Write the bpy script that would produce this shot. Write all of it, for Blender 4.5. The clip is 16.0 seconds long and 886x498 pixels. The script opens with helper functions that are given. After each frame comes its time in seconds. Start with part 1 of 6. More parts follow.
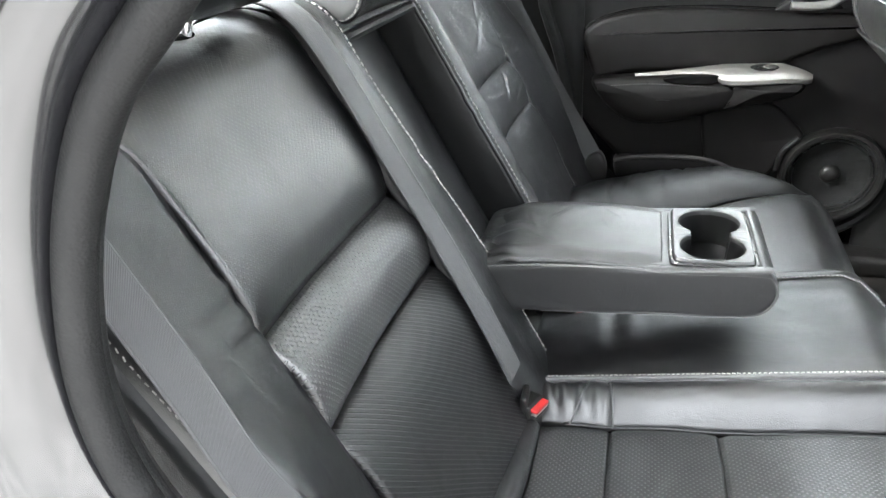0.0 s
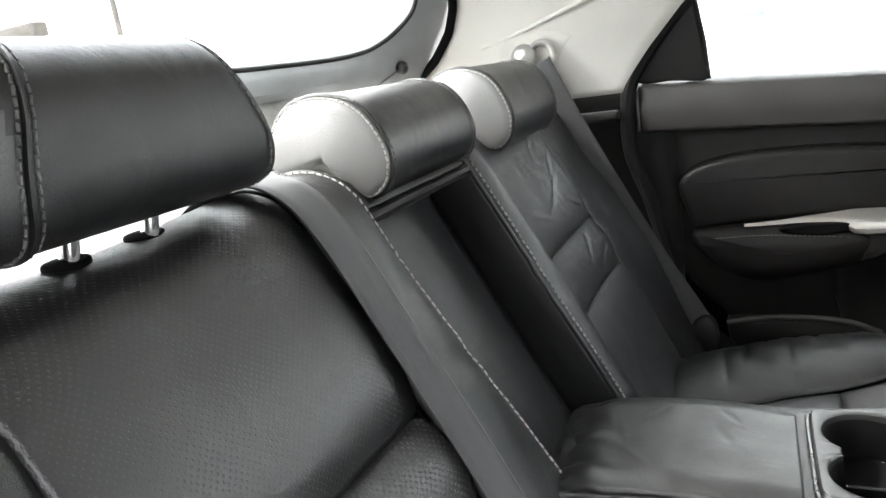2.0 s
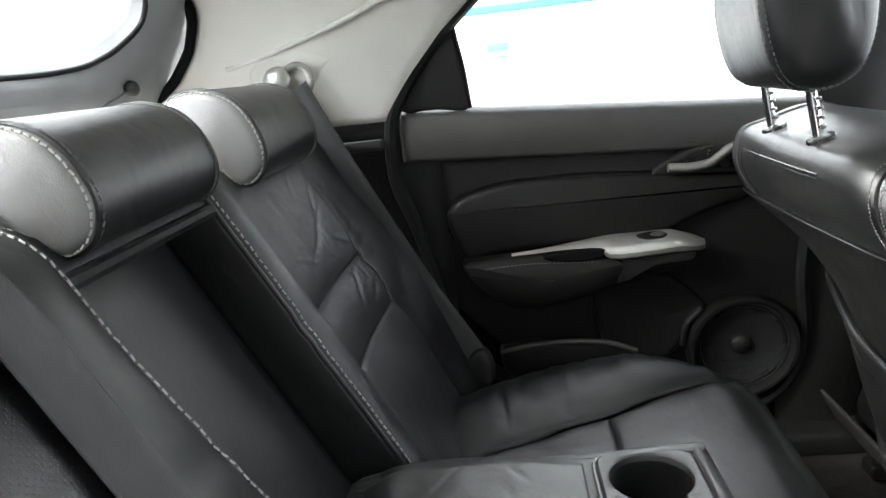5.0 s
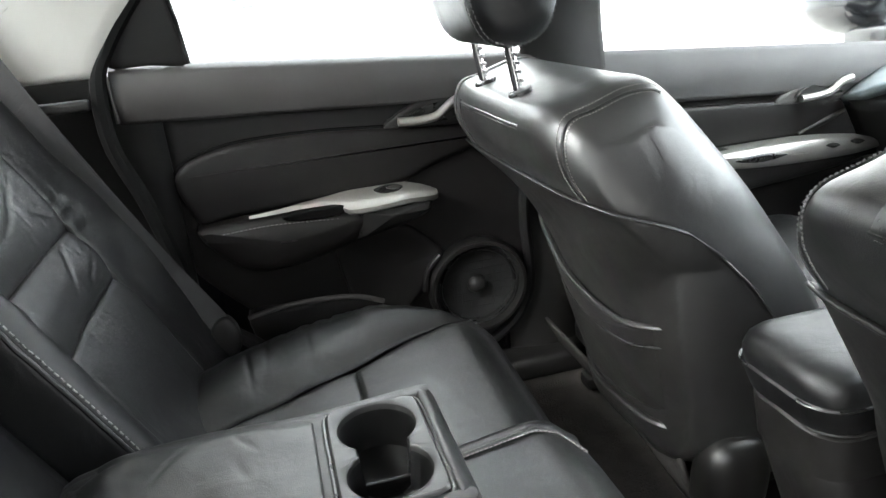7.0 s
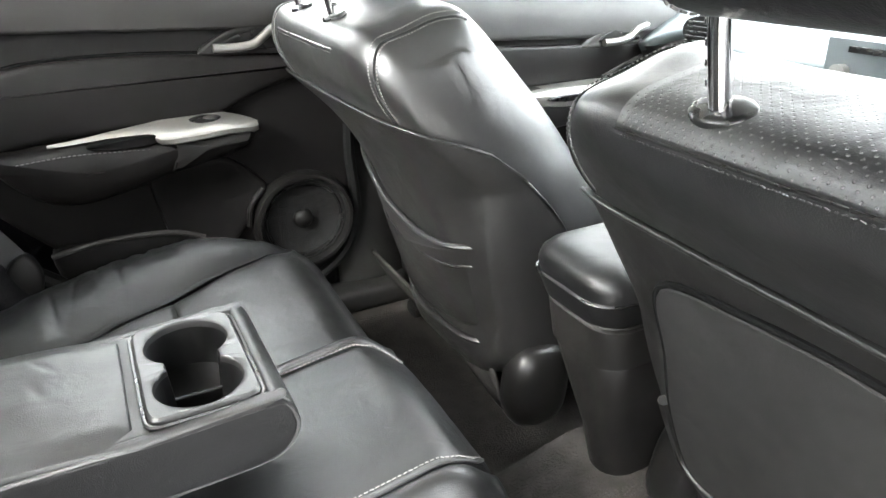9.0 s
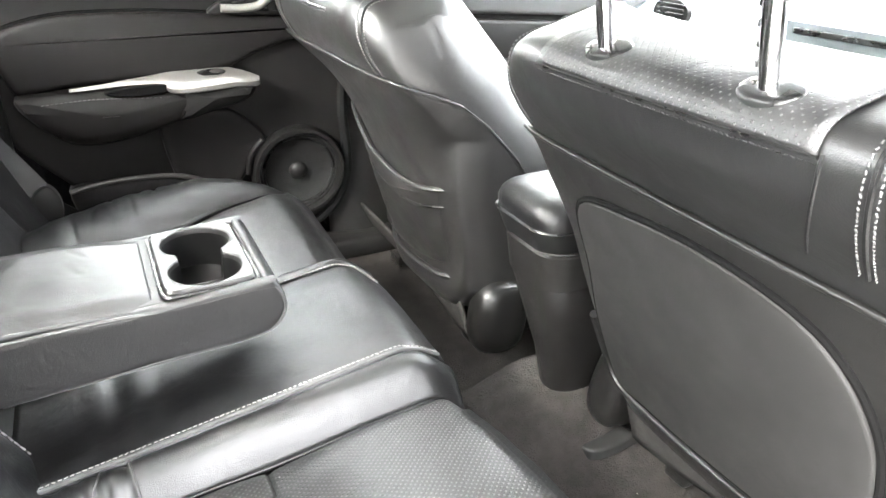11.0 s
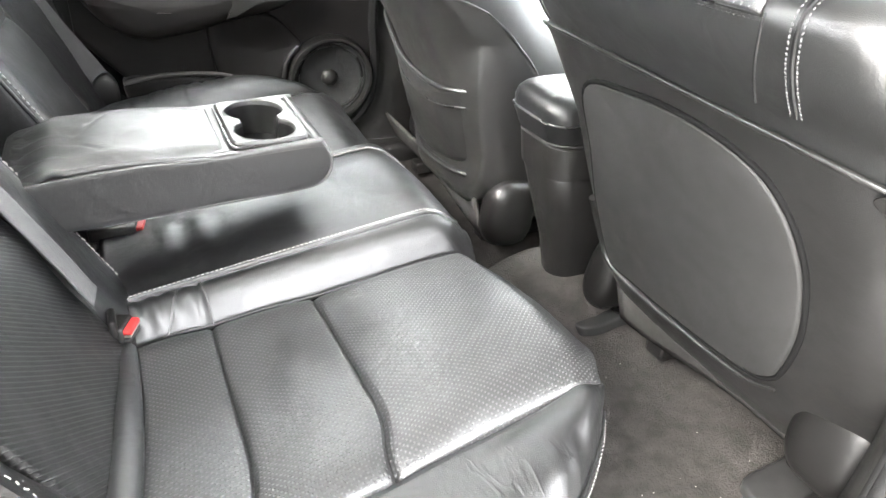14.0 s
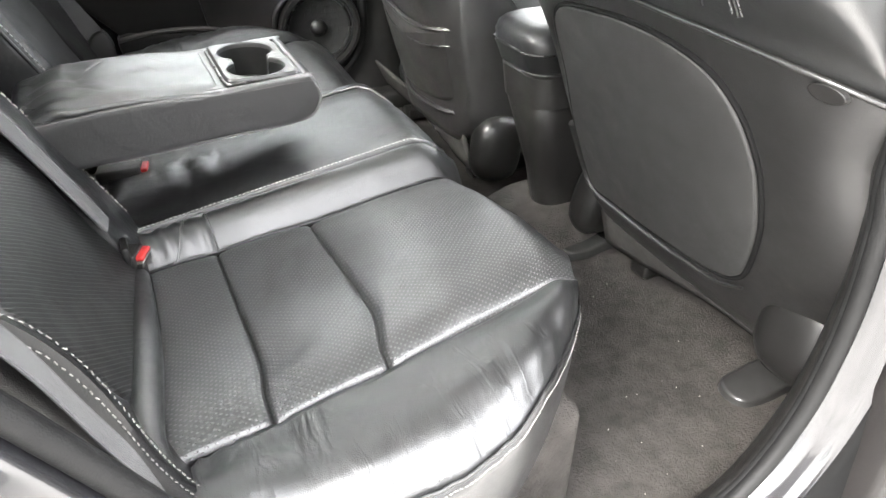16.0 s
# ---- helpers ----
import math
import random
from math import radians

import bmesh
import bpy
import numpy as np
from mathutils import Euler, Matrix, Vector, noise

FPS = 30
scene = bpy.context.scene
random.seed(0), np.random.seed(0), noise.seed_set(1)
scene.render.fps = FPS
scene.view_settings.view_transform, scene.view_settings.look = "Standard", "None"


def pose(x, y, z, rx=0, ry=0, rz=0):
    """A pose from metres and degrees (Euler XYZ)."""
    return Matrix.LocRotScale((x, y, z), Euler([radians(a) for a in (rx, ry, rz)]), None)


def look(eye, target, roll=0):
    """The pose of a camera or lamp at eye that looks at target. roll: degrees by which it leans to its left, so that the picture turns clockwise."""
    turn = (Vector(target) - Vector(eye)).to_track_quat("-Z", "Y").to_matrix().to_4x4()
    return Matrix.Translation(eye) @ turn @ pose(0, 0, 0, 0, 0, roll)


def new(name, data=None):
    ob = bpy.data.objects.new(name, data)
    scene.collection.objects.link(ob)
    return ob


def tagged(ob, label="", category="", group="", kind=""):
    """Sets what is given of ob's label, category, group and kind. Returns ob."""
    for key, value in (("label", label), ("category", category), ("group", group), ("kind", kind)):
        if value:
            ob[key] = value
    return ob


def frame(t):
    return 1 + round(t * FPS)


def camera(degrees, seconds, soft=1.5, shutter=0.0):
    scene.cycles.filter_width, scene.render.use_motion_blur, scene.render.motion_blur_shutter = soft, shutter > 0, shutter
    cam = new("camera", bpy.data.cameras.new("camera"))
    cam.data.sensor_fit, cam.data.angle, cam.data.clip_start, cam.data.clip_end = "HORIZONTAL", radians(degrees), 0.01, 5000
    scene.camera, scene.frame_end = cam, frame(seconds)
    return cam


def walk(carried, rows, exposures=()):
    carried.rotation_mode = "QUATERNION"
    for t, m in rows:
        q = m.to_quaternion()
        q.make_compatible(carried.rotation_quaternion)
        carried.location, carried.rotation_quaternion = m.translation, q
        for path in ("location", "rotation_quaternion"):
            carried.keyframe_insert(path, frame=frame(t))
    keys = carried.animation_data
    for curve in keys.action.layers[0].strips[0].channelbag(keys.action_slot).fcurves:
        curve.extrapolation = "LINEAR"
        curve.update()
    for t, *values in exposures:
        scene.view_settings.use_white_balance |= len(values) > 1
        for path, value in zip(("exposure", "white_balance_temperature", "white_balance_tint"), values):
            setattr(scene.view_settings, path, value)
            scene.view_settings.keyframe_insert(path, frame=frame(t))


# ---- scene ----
cam = camera(64.8, 16.0)
PATH = [
    (0, (0.154, -0.844, 0.787), (-0.372, 0.869, -0.101), -4.2),
    (0.5, (0.15, -0.813, 0.788), (-0.465, 0.909, -0.022), -6.3),
    (1, (0.159, -0.765, 0.787), (-0.501, 0.973, 0.049), -6.4),
    (1.5, (0.179, -0.702, 0.788), (-0.562, 1.057, 0.193), -7.1),
    (2, (0.159, -0.66, 0.778), (-0.667, 1.096, 0.295), -8.4),
    (2.5, (0.159, -0.617, 0.782), (-0.705, 1.134, 0.348), -7.4),
    (3, (0.155, -0.601, 0.79), (-0.723, 1.146, 0.37), -8.3),
    (3.5, (0.158, -0.603, 0.792), (-0.641, 1.174, 0.342), -7.7),
    (4, (0.162, -0.593, 0.784), (-0.471, 1.248, 0.323), -6.8),
    (4.5, (0.15, -0.567, 0.775), (-0.221, 1.334, 0.279), -6.0),
    (5, (0.14, -0.553, 0.775), (-0.06, 1.374, 0.277), -6.6),
    (5.2, (0.142, -0.548, 0.772), (0.067, 1.379, 0.241), -6.1),
    (7.3, (0.196, -0.55, 0.773), (0.673, 1.247, 0.035), -4.5),
    (7.5, (0.189, -0.551, 0.768), (0.719, 1.214, -0.009), -3.3),
    (8, (0.2, -0.563, 0.762), (0.892, 1.138, -0.031), -1.0),
    (8.5, (0.205, -0.576, 0.753), (0.94, 1.102, -0.05), -1.5),
    (9, (0.209, -0.591, 0.746), (1.022, 1.033, -0.092), -1.4),
    (9.2, (0.201, -0.602, 0.742), (1.071, 0.987, -0.107), -1.0),
    (11.3, (0.165, -0.754, 0.742), (0.968, 0.852, -0.138), 0.9),
    (11.5, (0.156, -0.763, 0.734), (0.948, 0.848, -0.148), 0.6),
    (12, (0.128, -0.776, 0.731), (0.953, 0.799, -0.185), 1.3),
    (12.5, (0.118, -0.788, 0.724), (0.974, 0.757, -0.214), 2.2),
    (13, (0.107, -0.807, 0.723), (0.941, 0.735, -0.241), 2.3),
    (13.5, (0.099, -0.842, 0.723), (0.901, 0.7, -0.267), 3.3),
    (14, (0.092, -0.873, 0.722), (0.856, 0.673, -0.291), 3.6),
    (14.5, (0.089, -0.905, 0.726), (0.814, 0.662, -0.283), 4.0),
    (15, (0.079, -0.922, 0.729), (0.706, 0.674, -0.299), 3.9),
    (15.5, (0.072, -0.943, 0.702), (0.78, 0.609, -0.343), 0.7),
    (16, (0.08, -0.949, 0.709), (0.811, 0.551, -0.395), 0.8),
]
walk(cam, [(t, look(eye, target, roll)) for t, eye, target, roll in PATH],
     exposures=[(0, 3.75, 6200, 8), (1.0, 3.65, 6250, 8), (2.0, 2.85, 6450, 10), (3.0, 2.25, 6500, 11), (4.0, 2.25, 6450, 10), (5.0, 2.45, 6300, 9), (7.5, 3.05, 6330, 8), (9.0, 3.6, 6420, 9), (11.5, 4.45, 6500, 10), (13.5, 4.5, 6500, 10), (14.5, 4.35, 6500, 10), (16, 3.9, 6500, 10)])

# ---------------------------------------------------------------- world and light
world = bpy.data.worlds.new("sky")
scene.world = world
world.use_nodes = True
wn = world.node_tree.nodes
sky = wn.new("ShaderNodeTexSky")
sky.sky_type, sky.sun_disc = "NISHITA", False
sky.sun_elevation, sky.sun_rotation = radians(40), radians(259)
sky.air_density, sky.dust_density, sky.ozone_density = 1.0, 3.0, 0.6
veil = wn.new("ShaderNodeMixRGB")
veil.inputs[0].default_value = 0.75
veil.inputs[2].default_value = (11.35, 11.3, 11.25, 1)
world.node_tree.links.new(sky.outputs[0], veil.inputs[1])
world.node_tree.links.new(veil.outputs[0], wn["Background"].inputs[0])
wn["Background"].inputs[1].default_value = 0.15
sun = new("sun", bpy.data.lights.new("sun", "SUN"))
sun.data.energy, sun.data.angle, sun.data.color = 2.0, radians(36), (1, 0.97, 0.93)
sun.matrix_world = look((-6, -2, 5), (0, 0, 0))


# ---------------------------------------------------------------- materials
def ramp(nt, fac, stops):
    r = nt.nodes.new("ShaderNodeValToRGB")
    while len(r.color_ramp.elements) < len(stops):
        r.color_ramp.elements.new(0.5)
    for e, (p, c) in zip(r.color_ramp.elements, stops):
        e.position, e.color = p, (c, c, c, 1) if isinstance(c, (int, float)) else (*c, 1)
    nt.links.new(fac, r.inputs[0])
    return r.outputs[0]


def surface(name, color, rough, metal=0.0, spec=0.5, vary=0.15, scale=9.0, bump=0.0, grain=900.0, wave=0.0, wavescale=30.0,
            coat=0.0, dots=0.0, weave=0.0, roughvary=0.12, sheen=0.0, dotgain=4.0, ribs=0.0, dotsize=1.0, dotbump=0.9, folds=0.0, foldscale=(70, 14, 14)):
    """One procedural surface: mottled colour, worn gloss, fine grain, soft waves, and holes or a weave laid in metres."""
    m = bpy.data.materials.new(name)
    m.use_nodes = True
    nt = m.node_tree
    n, l = nt.nodes, nt.links
    b = n["Principled BSDF"]
    co = n.new("ShaderNodeTexCoord")
    big = n.new("ShaderNodeTexNoise")
    big.inputs["Scale"].default_value, big.inputs["Detail"].default_value = scale, 5
    l.new(co.outputs["Object"], big.inputs["Vector"])
    lo, hi = [max(0, c * (1 - vary)) for c in color], [min(1, c * (1 + vary)) for c in color]
    col = ramp(nt, big.outputs["Fac"], [(0.3, lo), (0.7, hi)])
    rg = n.new("ShaderNodeMapRange")
    rg.inputs["To Min"].default_value, rg.inputs["To Max"].default_value = max(0.03, rough - roughvary), min(1, rough + roughvary)
    sm = n.new("ShaderNodeTexNoise")
    sm.inputs["Scale"].default_value, sm.inputs["Detail"].default_value = scale * 3.3, 6
    l.new(co.outputs["Object"], sm.inputs["Vector"])
    l.new(sm.outputs["Fac"], rg.inputs["Value"])
    l.new(rg.outputs[0], b.inputs["Roughness"])
    b.inputs["Metallic"].default_value, b.inputs["Specular IOR Level"].default_value = metal, spec
    b.inputs["Coat Weight"].default_value, b.inputs["Coat Roughness"].default_value = coat, 0.04
    b.inputs["Sheen Weight"].default_value = sheen
    last = None
    if wave:
        wv = n.new("ShaderNodeTexNoise")
        wv.inputs["Scale"].default_value, wv.inputs["Detail"].default_value, wv.inputs["Distortion"].default_value = wavescale, 3, 0.6
        l.new(co.outputs["Object"], wv.inputs["Vector"])
        bp = n.new("ShaderNodeBump")
        bp.inputs["Strength"].default_value, bp.inputs["Distance"].default_value = 1.0, wave
        l.new(wv.outputs["Fac"], bp.inputs["Height"])
        last = bp
    if folds:
        # long shallow folds across the stretched leather, strongest where it is worked most
        mp = n.new("ShaderNodeMapping")
        mp.inputs["Scale"].default_value = foldscale
        l.new(co.outputs["Object"], mp.inputs["Vector"])
        fn = n.new("ShaderNodeTexNoise")
        fn.inputs["Scale"].default_value, fn.inputs["Detail"].default_value, fn.inputs["Distortion"].default_value = 1.0, 2, 0.8
        l.new(mp.outputs[0], fn.inputs["Vector"])
        ridge = ramp(nt, fn.outputs["Fac"], [(0.35, 0.0), (0.48, 1.0), (0.60, 0.55)])
        bp = n.new("ShaderNodeBump")
        bp.inputs["Distance"].default_value = folds
        l.new(ramp(nt, big.outputs["Fac"], [(0.36, 0.0), (0.60, 0.8)]), bp.inputs["Strength"])
        l.new(ridge, bp.inputs["Height"])
        if last:
            l.new(last.outputs[0], bp.inputs["Normal"])
        last = bp
    if bump:
        vo = n.new("ShaderNodeTexVoronoi")
        vo.inputs["Scale"].default_value = grain
        l.new(co.outputs["Object"], vo.inputs["Vector"])
        bp = n.new("ShaderNodeBump")
        bp.inputs["Strength"].default_value, bp.inputs["Distance"].default_value = bump, 0.0006
        l.new(vo.outputs["Distance"], bp.inputs["Height"])
        if last:
            l.new(last.outputs[0], bp.inputs["Normal"])
        last = bp
    if dots:
        mp = n.new("ShaderNodeMapping")
        mp.inputs["Scale"].default_value, mp.inputs["Rotation"].default_value = (1 / dots, 1 / dots, 1), (0, 0, radians(45))
        l.new(co.outputs["UV"], mp.inputs["Vector"])
        vo = n.new("ShaderNodeTexVoronoi")
        vo.voronoi_dimensions = "2D"
        vo.inputs["Scale"].default_value, vo.inputs["Randomness"].default_value = 1.0, 0.0
        l.new(mp.outputs[0], vo.inputs["Vector"])
        hole = ramp(nt, vo.outputs["Distance"], [(0.20 * dotsize, 0.0), (0.32 * dotsize, 1.0)])
        bp = n.new("ShaderNodeBump")
        bp.inputs["Strength"].default_value, bp.inputs["Distance"].default_value = dotbump, 0.0008
        l.new(hole, bp.inputs["Height"])
        if last:
            l.new(last.outputs[0], bp.inputs["Normal"])
        last = bp
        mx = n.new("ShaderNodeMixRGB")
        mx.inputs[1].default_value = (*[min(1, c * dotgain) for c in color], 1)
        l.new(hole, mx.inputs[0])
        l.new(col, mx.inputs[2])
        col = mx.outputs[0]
    if ribs:
        sp = n.new("ShaderNodeSeparateXYZ")
        l.new(co.outputs["UV"], sp.inputs[0])
        ml = n.new("ShaderNodeMath")
        ml.operation = "MULTIPLY"
        ml.inputs[1].default_value = 2 * math.pi / ribs
        dg = n.new("ShaderNodeMath")
        dg.operation = "ADD"
        l.new(sp.outputs["X"], dg.inputs[0])
        l.new(sp.outputs["Y"], dg.inputs[1])
        l.new(dg.outputs[0], ml.inputs[0])
        sn = n.new("ShaderNodeMath")
        sn.operation = "SINE"
        l.new(ml.outputs[0], sn.inputs[0])
        line = ramp(nt, sn.outputs[0], [(0.55, 0.0), (0.95, 1.0)])
        bp = n.new("ShaderNodeBump")
        bp.inputs["Strength"].default_value, bp.inputs["Distance"].default_value = 0.8, 0.0006
        l.new(line, bp.inputs["Height"])
        if last:
            l.new(last.outputs[0], bp.inputs["Normal"])
        last = bp
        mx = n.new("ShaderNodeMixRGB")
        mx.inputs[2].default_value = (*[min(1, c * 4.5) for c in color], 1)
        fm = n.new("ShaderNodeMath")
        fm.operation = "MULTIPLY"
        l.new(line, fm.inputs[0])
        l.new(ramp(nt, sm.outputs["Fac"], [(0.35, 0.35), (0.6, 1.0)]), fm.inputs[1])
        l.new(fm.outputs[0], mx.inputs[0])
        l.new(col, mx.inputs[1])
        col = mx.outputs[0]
    if weave:
        wt = n.new("ShaderNodeTexWave")
        wt.wave_type, wt.bands_direction = "BANDS", "DIAGONAL"
        wt.inputs["Scale"].default_value, wt.inputs["Distortion"].default_value = weave, 0.3
        l.new(co.outputs["UV"], wt.inputs["Vector"])
        bp = n.new("ShaderNodeBump")
        bp.inputs["Strength"].default_value, bp.inputs["Distance"].default_value = 0.35, 0.0006
        l.new(wt.outputs["Fac"], bp.inputs["Height"])
        last = bp
        mx = n.new("ShaderNodeMixRGB")
        mx.blend_type = "MULTIPLY"
        mx.inputs[0].default_value = 0.16
        l.new(col, mx.inputs[1])
        l.new(wt.outputs["Color"], mx.inputs[2])
        col = mx.outputs[0]
    l.new(col, b.inputs["Base Color"])
    if last:
        l.new(last.outputs[0], b.inputs["Normal"])
    return m


leather = surface("leather", (0.0052, 0.0053, 0.0055), 0.36, spec=0.5, bump=0.34, grain=1250, wave=0.0014, wavescale=30, roughvary=0.09)
leather_gloss = surface("glossy_leather", (0.0070, 0.0071, 0.0073), 0.36, spec=0.95, bump=0.36, grain=1250, wave=0.0014, wavescale=30, roughvary=0.09)
leather_front = surface("front_seat_leather", (0.0085, 0.0086, 0.0086), 0.36, spec=1.0, bump=0.2, grain=950, wave=0.0008, wavescale=30, roughvary=0.07)
# black leather as well; the pale base colour carries the light on headrest ends
leather_lit = surface("lit_grained_leather", (0.085, 0.0845, 0.083), 0.42, spec=1.0, bump=0.22, grain=620, wave=0.0008, wavescale=30, roughvary=0.06)
leather_worn = surface("worn_leather", (0.0085, 0.0086, 0.0088), 0.36, spec=0.95, bump=0.38, grain=1000, wave=0.0016, wavescale=22, roughvary=0.10)
leather_folded = surface("folded_leather", (0.0085, 0.0086, 0.0088), 0.37, spec=0.95, bump=0.34, grain=1000, wave=0.0014, wavescale=22, roughvary=0.10, folds=0.0012, foldscale=(46, 12, 12))
leather_creased = surface("creased_leather", (0.0070, 0.0071, 0.0074), 0.36, spec=0.95, bump=0.36, grain=1250, wave=0.0014, wavescale=30, roughvary=0.09, folds=0.0007, foldscale=(9, 24, 9))
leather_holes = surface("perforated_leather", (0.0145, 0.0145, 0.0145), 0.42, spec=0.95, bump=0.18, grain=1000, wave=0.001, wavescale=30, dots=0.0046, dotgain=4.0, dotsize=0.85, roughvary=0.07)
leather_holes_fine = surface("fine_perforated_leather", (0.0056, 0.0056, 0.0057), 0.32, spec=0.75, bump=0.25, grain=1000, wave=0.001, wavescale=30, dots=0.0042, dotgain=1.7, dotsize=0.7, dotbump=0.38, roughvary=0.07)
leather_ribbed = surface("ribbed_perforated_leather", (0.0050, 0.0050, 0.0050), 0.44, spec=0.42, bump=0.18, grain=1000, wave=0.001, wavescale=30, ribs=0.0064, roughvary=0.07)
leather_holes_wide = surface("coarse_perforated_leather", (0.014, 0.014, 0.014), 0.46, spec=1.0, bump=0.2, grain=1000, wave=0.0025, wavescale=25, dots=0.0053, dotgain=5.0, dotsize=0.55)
plastic = surface("dark_plastic", (0.008, 0.0076, 0.0072), 0.40, bump=0.35, spec=0.4, grain=1500)
plastic_soft = surface("soft_touch_plastic", (0.0066, 0.0059, 0.0057), 0.50, bump=0.45, spec=0.22, grain=1300)
plastic_dim = surface("dim_grey_plastic", (0.014, 0.0135, 0.013), 0.5, bump=0.5, grain=1300, spec=0.3)
hinge_plastic = surface("smooth_dark_plastic", (0.0055, 0.0053, 0.0051), 0.36, bump=0.15, grain=1300, spec=0.34)
plastic_matt = surface("matt_black_plastic", (0.005, 0.0048, 0.0047), 0.55, bump=0.4, grain=1300, spec=0.16)
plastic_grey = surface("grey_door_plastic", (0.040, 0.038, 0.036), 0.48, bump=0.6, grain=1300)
plastic_shell = surface("seat_shell_vinyl", (0.0074, 0.0072, 0.0070), 0.42, spec=0.6, bump=0.3, grain=1000, wave=0.0006, wavescale=40)
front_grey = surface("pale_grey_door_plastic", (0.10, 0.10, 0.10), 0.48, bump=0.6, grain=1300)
panel_cloth = surface("seat_panel_vinyl", (0.0138, 0.0136, 0.0132), 0.55, bump=0.6, grain=1700)
black_gloss = surface("black_piano_plastic", (0.012, 0.012, 0.012), 0.28, bump=0.1)
well_black = surface("black_cup_well_plastic", (0.004, 0.004, 0.004), 0.36, spec=0.22, vary=0.1)
rubber = surface("rubber", (0.006, 0.006, 0.006), 0.62, spec=0.18, bump=0.3, grain=700, scale=30)
thread = surface("white_thread", (0.33, 0.32, 0.305), 0.7, vary=0.3, scale=300)
thread_dim = surface("off_white_thread", (0.17, 0.167, 0.158), 0.7, vary=0.3, scale=300)
thread_grey = surface("grey_thread", (0.10, 0.10, 0.10), 0.7, vary=0.25, scale=300)
piping_mat = surface("grey_piping", (0.078, 0.078, 0.077), 0.40, vary=0.2, scale=60)
edge_mat = surface("dark_moulded_edge", (0.019, 0.019, 0.0185), 0.34, vary=0.2, scale=60)
door_leather = surface("door_leather", (0.0062, 0.0055, 0.0053), 0.46, bump=0.3, grain=1100, spec=0.28)
# black for seals and dark fittings, and for strips that stand in for shade
matt_black = surface("matt_black_seal_and_shade", (0.004, 0.004, 0.004), 0.9, spec=0.08)
silver = surface("satin_silver_plastic", (0.40, 0.39, 0.37), 0.34, metal=0.8, vary=0.08, roughvary=0.06)
tray_grey = surface("satin_grey_tray", (0.024, 0.024, 0.024), 0.33, metal=0.25, vary=0.08, roughvary=0.08, bump=0.15)
chrome = surface("chrome", (0.78, 0.78, 0.78), 0.09, metal=1.0, vary=0.03, roughvary=0.04)
belt_mat = surface("belt_webbing", (0.050, 0.050, 0.051), 0.50, weave=430, vary=0.10, sheen=0.1, spec=0.2)
carpet = surface("carpet", (0.033, 0.030, 0.0275), 0.95, vary=0.30, scale=40, bump=0.8, grain=700, wave=0.0025, wavescale=260, spec=0.15)
carpet_grey = surface("grey_felt", (0.030, 0.0285, 0.027), 0.95, vary=0.3, scale=60, bump=1.0, grain=600, spec=0.15)
shelf_cloth = surface("pale_shelf_cloth", (0.42, 0.42, 0.41), 0.95, vary=0.2, scale=60, bump=1.0, grain=600, spec=0.15)
headliner = surface("headliner_cloth", (0.66, 0.65, 0.62), 0.85, vary=0.05, bump=0.5, grain=800, spec=0.25)
pillar_mat = surface("pale_pillar_plastic", (0.50, 0.49, 0.455), 0.55, vary=0.05, bump=0.4, grain=1300)
paint = surface("black_car_paint", (0.006, 0.006, 0.007), 0.20, vary=0.1, coat=0.8, spec=0.5, roughvary=0.03)
dusty_paint = surface("dusty_black_paint", (0.008, 0.008, 0.008), 0.38, vary=0.3, scale=14, spec=0.3, bump=0.1)
red = surface("red_plastic", (0.36, 0.018, 0.017), 0.45, vary=0.1)
lint_mat = surface("pale_lint", (0.22, 0.21, 0.19), 0.9, vary=0.4, scale=200)
label_white = surface("white_label", (0.7, 0.7, 0.68), 0.6, vary=0.1)
dash_mat = surface("blue_grey_dash_plastic", (0.16, 0.185, 0.195), 0.5, bump=0.5, grain=900)
concrete = surface("concrete", (0.45, 0.44, 0.42), 0.9, vary=0.25, scale=2.0, bump=0.6, grain=60)
wall_grey = surface("shade_wall_grey_render", (0.16, 0.155, 0.15), 0.9, vary=0.2, scale=1.2, bump=0.5, grain=70)
wall_white = surface("white_render", (0.80, 0.80, 0.79), 0.8, vary=0.06, scale=1.5, bump=0.4, grain=90)
blue = surface("blue_stripe", (0.06, 0.17, 0.42), 0.5)
green = surface("green_sign", (0.10, 0.34, 0.27), 0.5)
window_dark = surface("dark_window", (0.05, 0.055, 0.06), 0.15)
shutter_mat = surface("grey_shutter", (0.50, 0.52, 0.54), 0.5, vary=0.1)
dark_brown = surface("dark_weathered_iron", (0.06, 0.052, 0.045), 0.7, vary=0.3, scale=6)
cone_mat = surface("speaker_mesh", (0.006, 0.006, 0.006), 0.6, bump=1.0, grain=500)

glass = bpy.data.materials.new("window_glass")
glass.use_nodes = True
gn = glass.node_tree.nodes["Principled BSDF"]
gn.inputs["Base Color"].default_value = (0.93, 0.97, 0.96, 1)
gn.inputs["Roughness"].default_value, gn.inputs["IOR"].default_value, gn.inputs["Transmission Weight"].default_value = 0.0, 1.02, 1.0


# ---------------------------------------------------------------- mesh helpers
def part(name, bm, material, parent=None, label="", kind="", sharp=40, oriented=False):
    """Links a bmesh as one mesh object under a thing."""
    me = bpy.data.meshes.new(name)
    if not oriented:
        bmesh.ops.recalc_face_normals(bm, faces=bm.faces)
    bm.to_mesh(me)
    bm.free()
    me.polygons.foreach_set("use_smooth", [True] * len(me.polygons))
    me.set_sharp_from_angle(angle=radians(sharp))
    me.materials.append(material)
    ob = new(name, me)
    if parent is not None:
        ob.parent = parent
    return tagged(ob, label, kind=kind)


def thing(name, label, category, group="", kind=""):
    return tagged(new(name), label, category, group, kind)


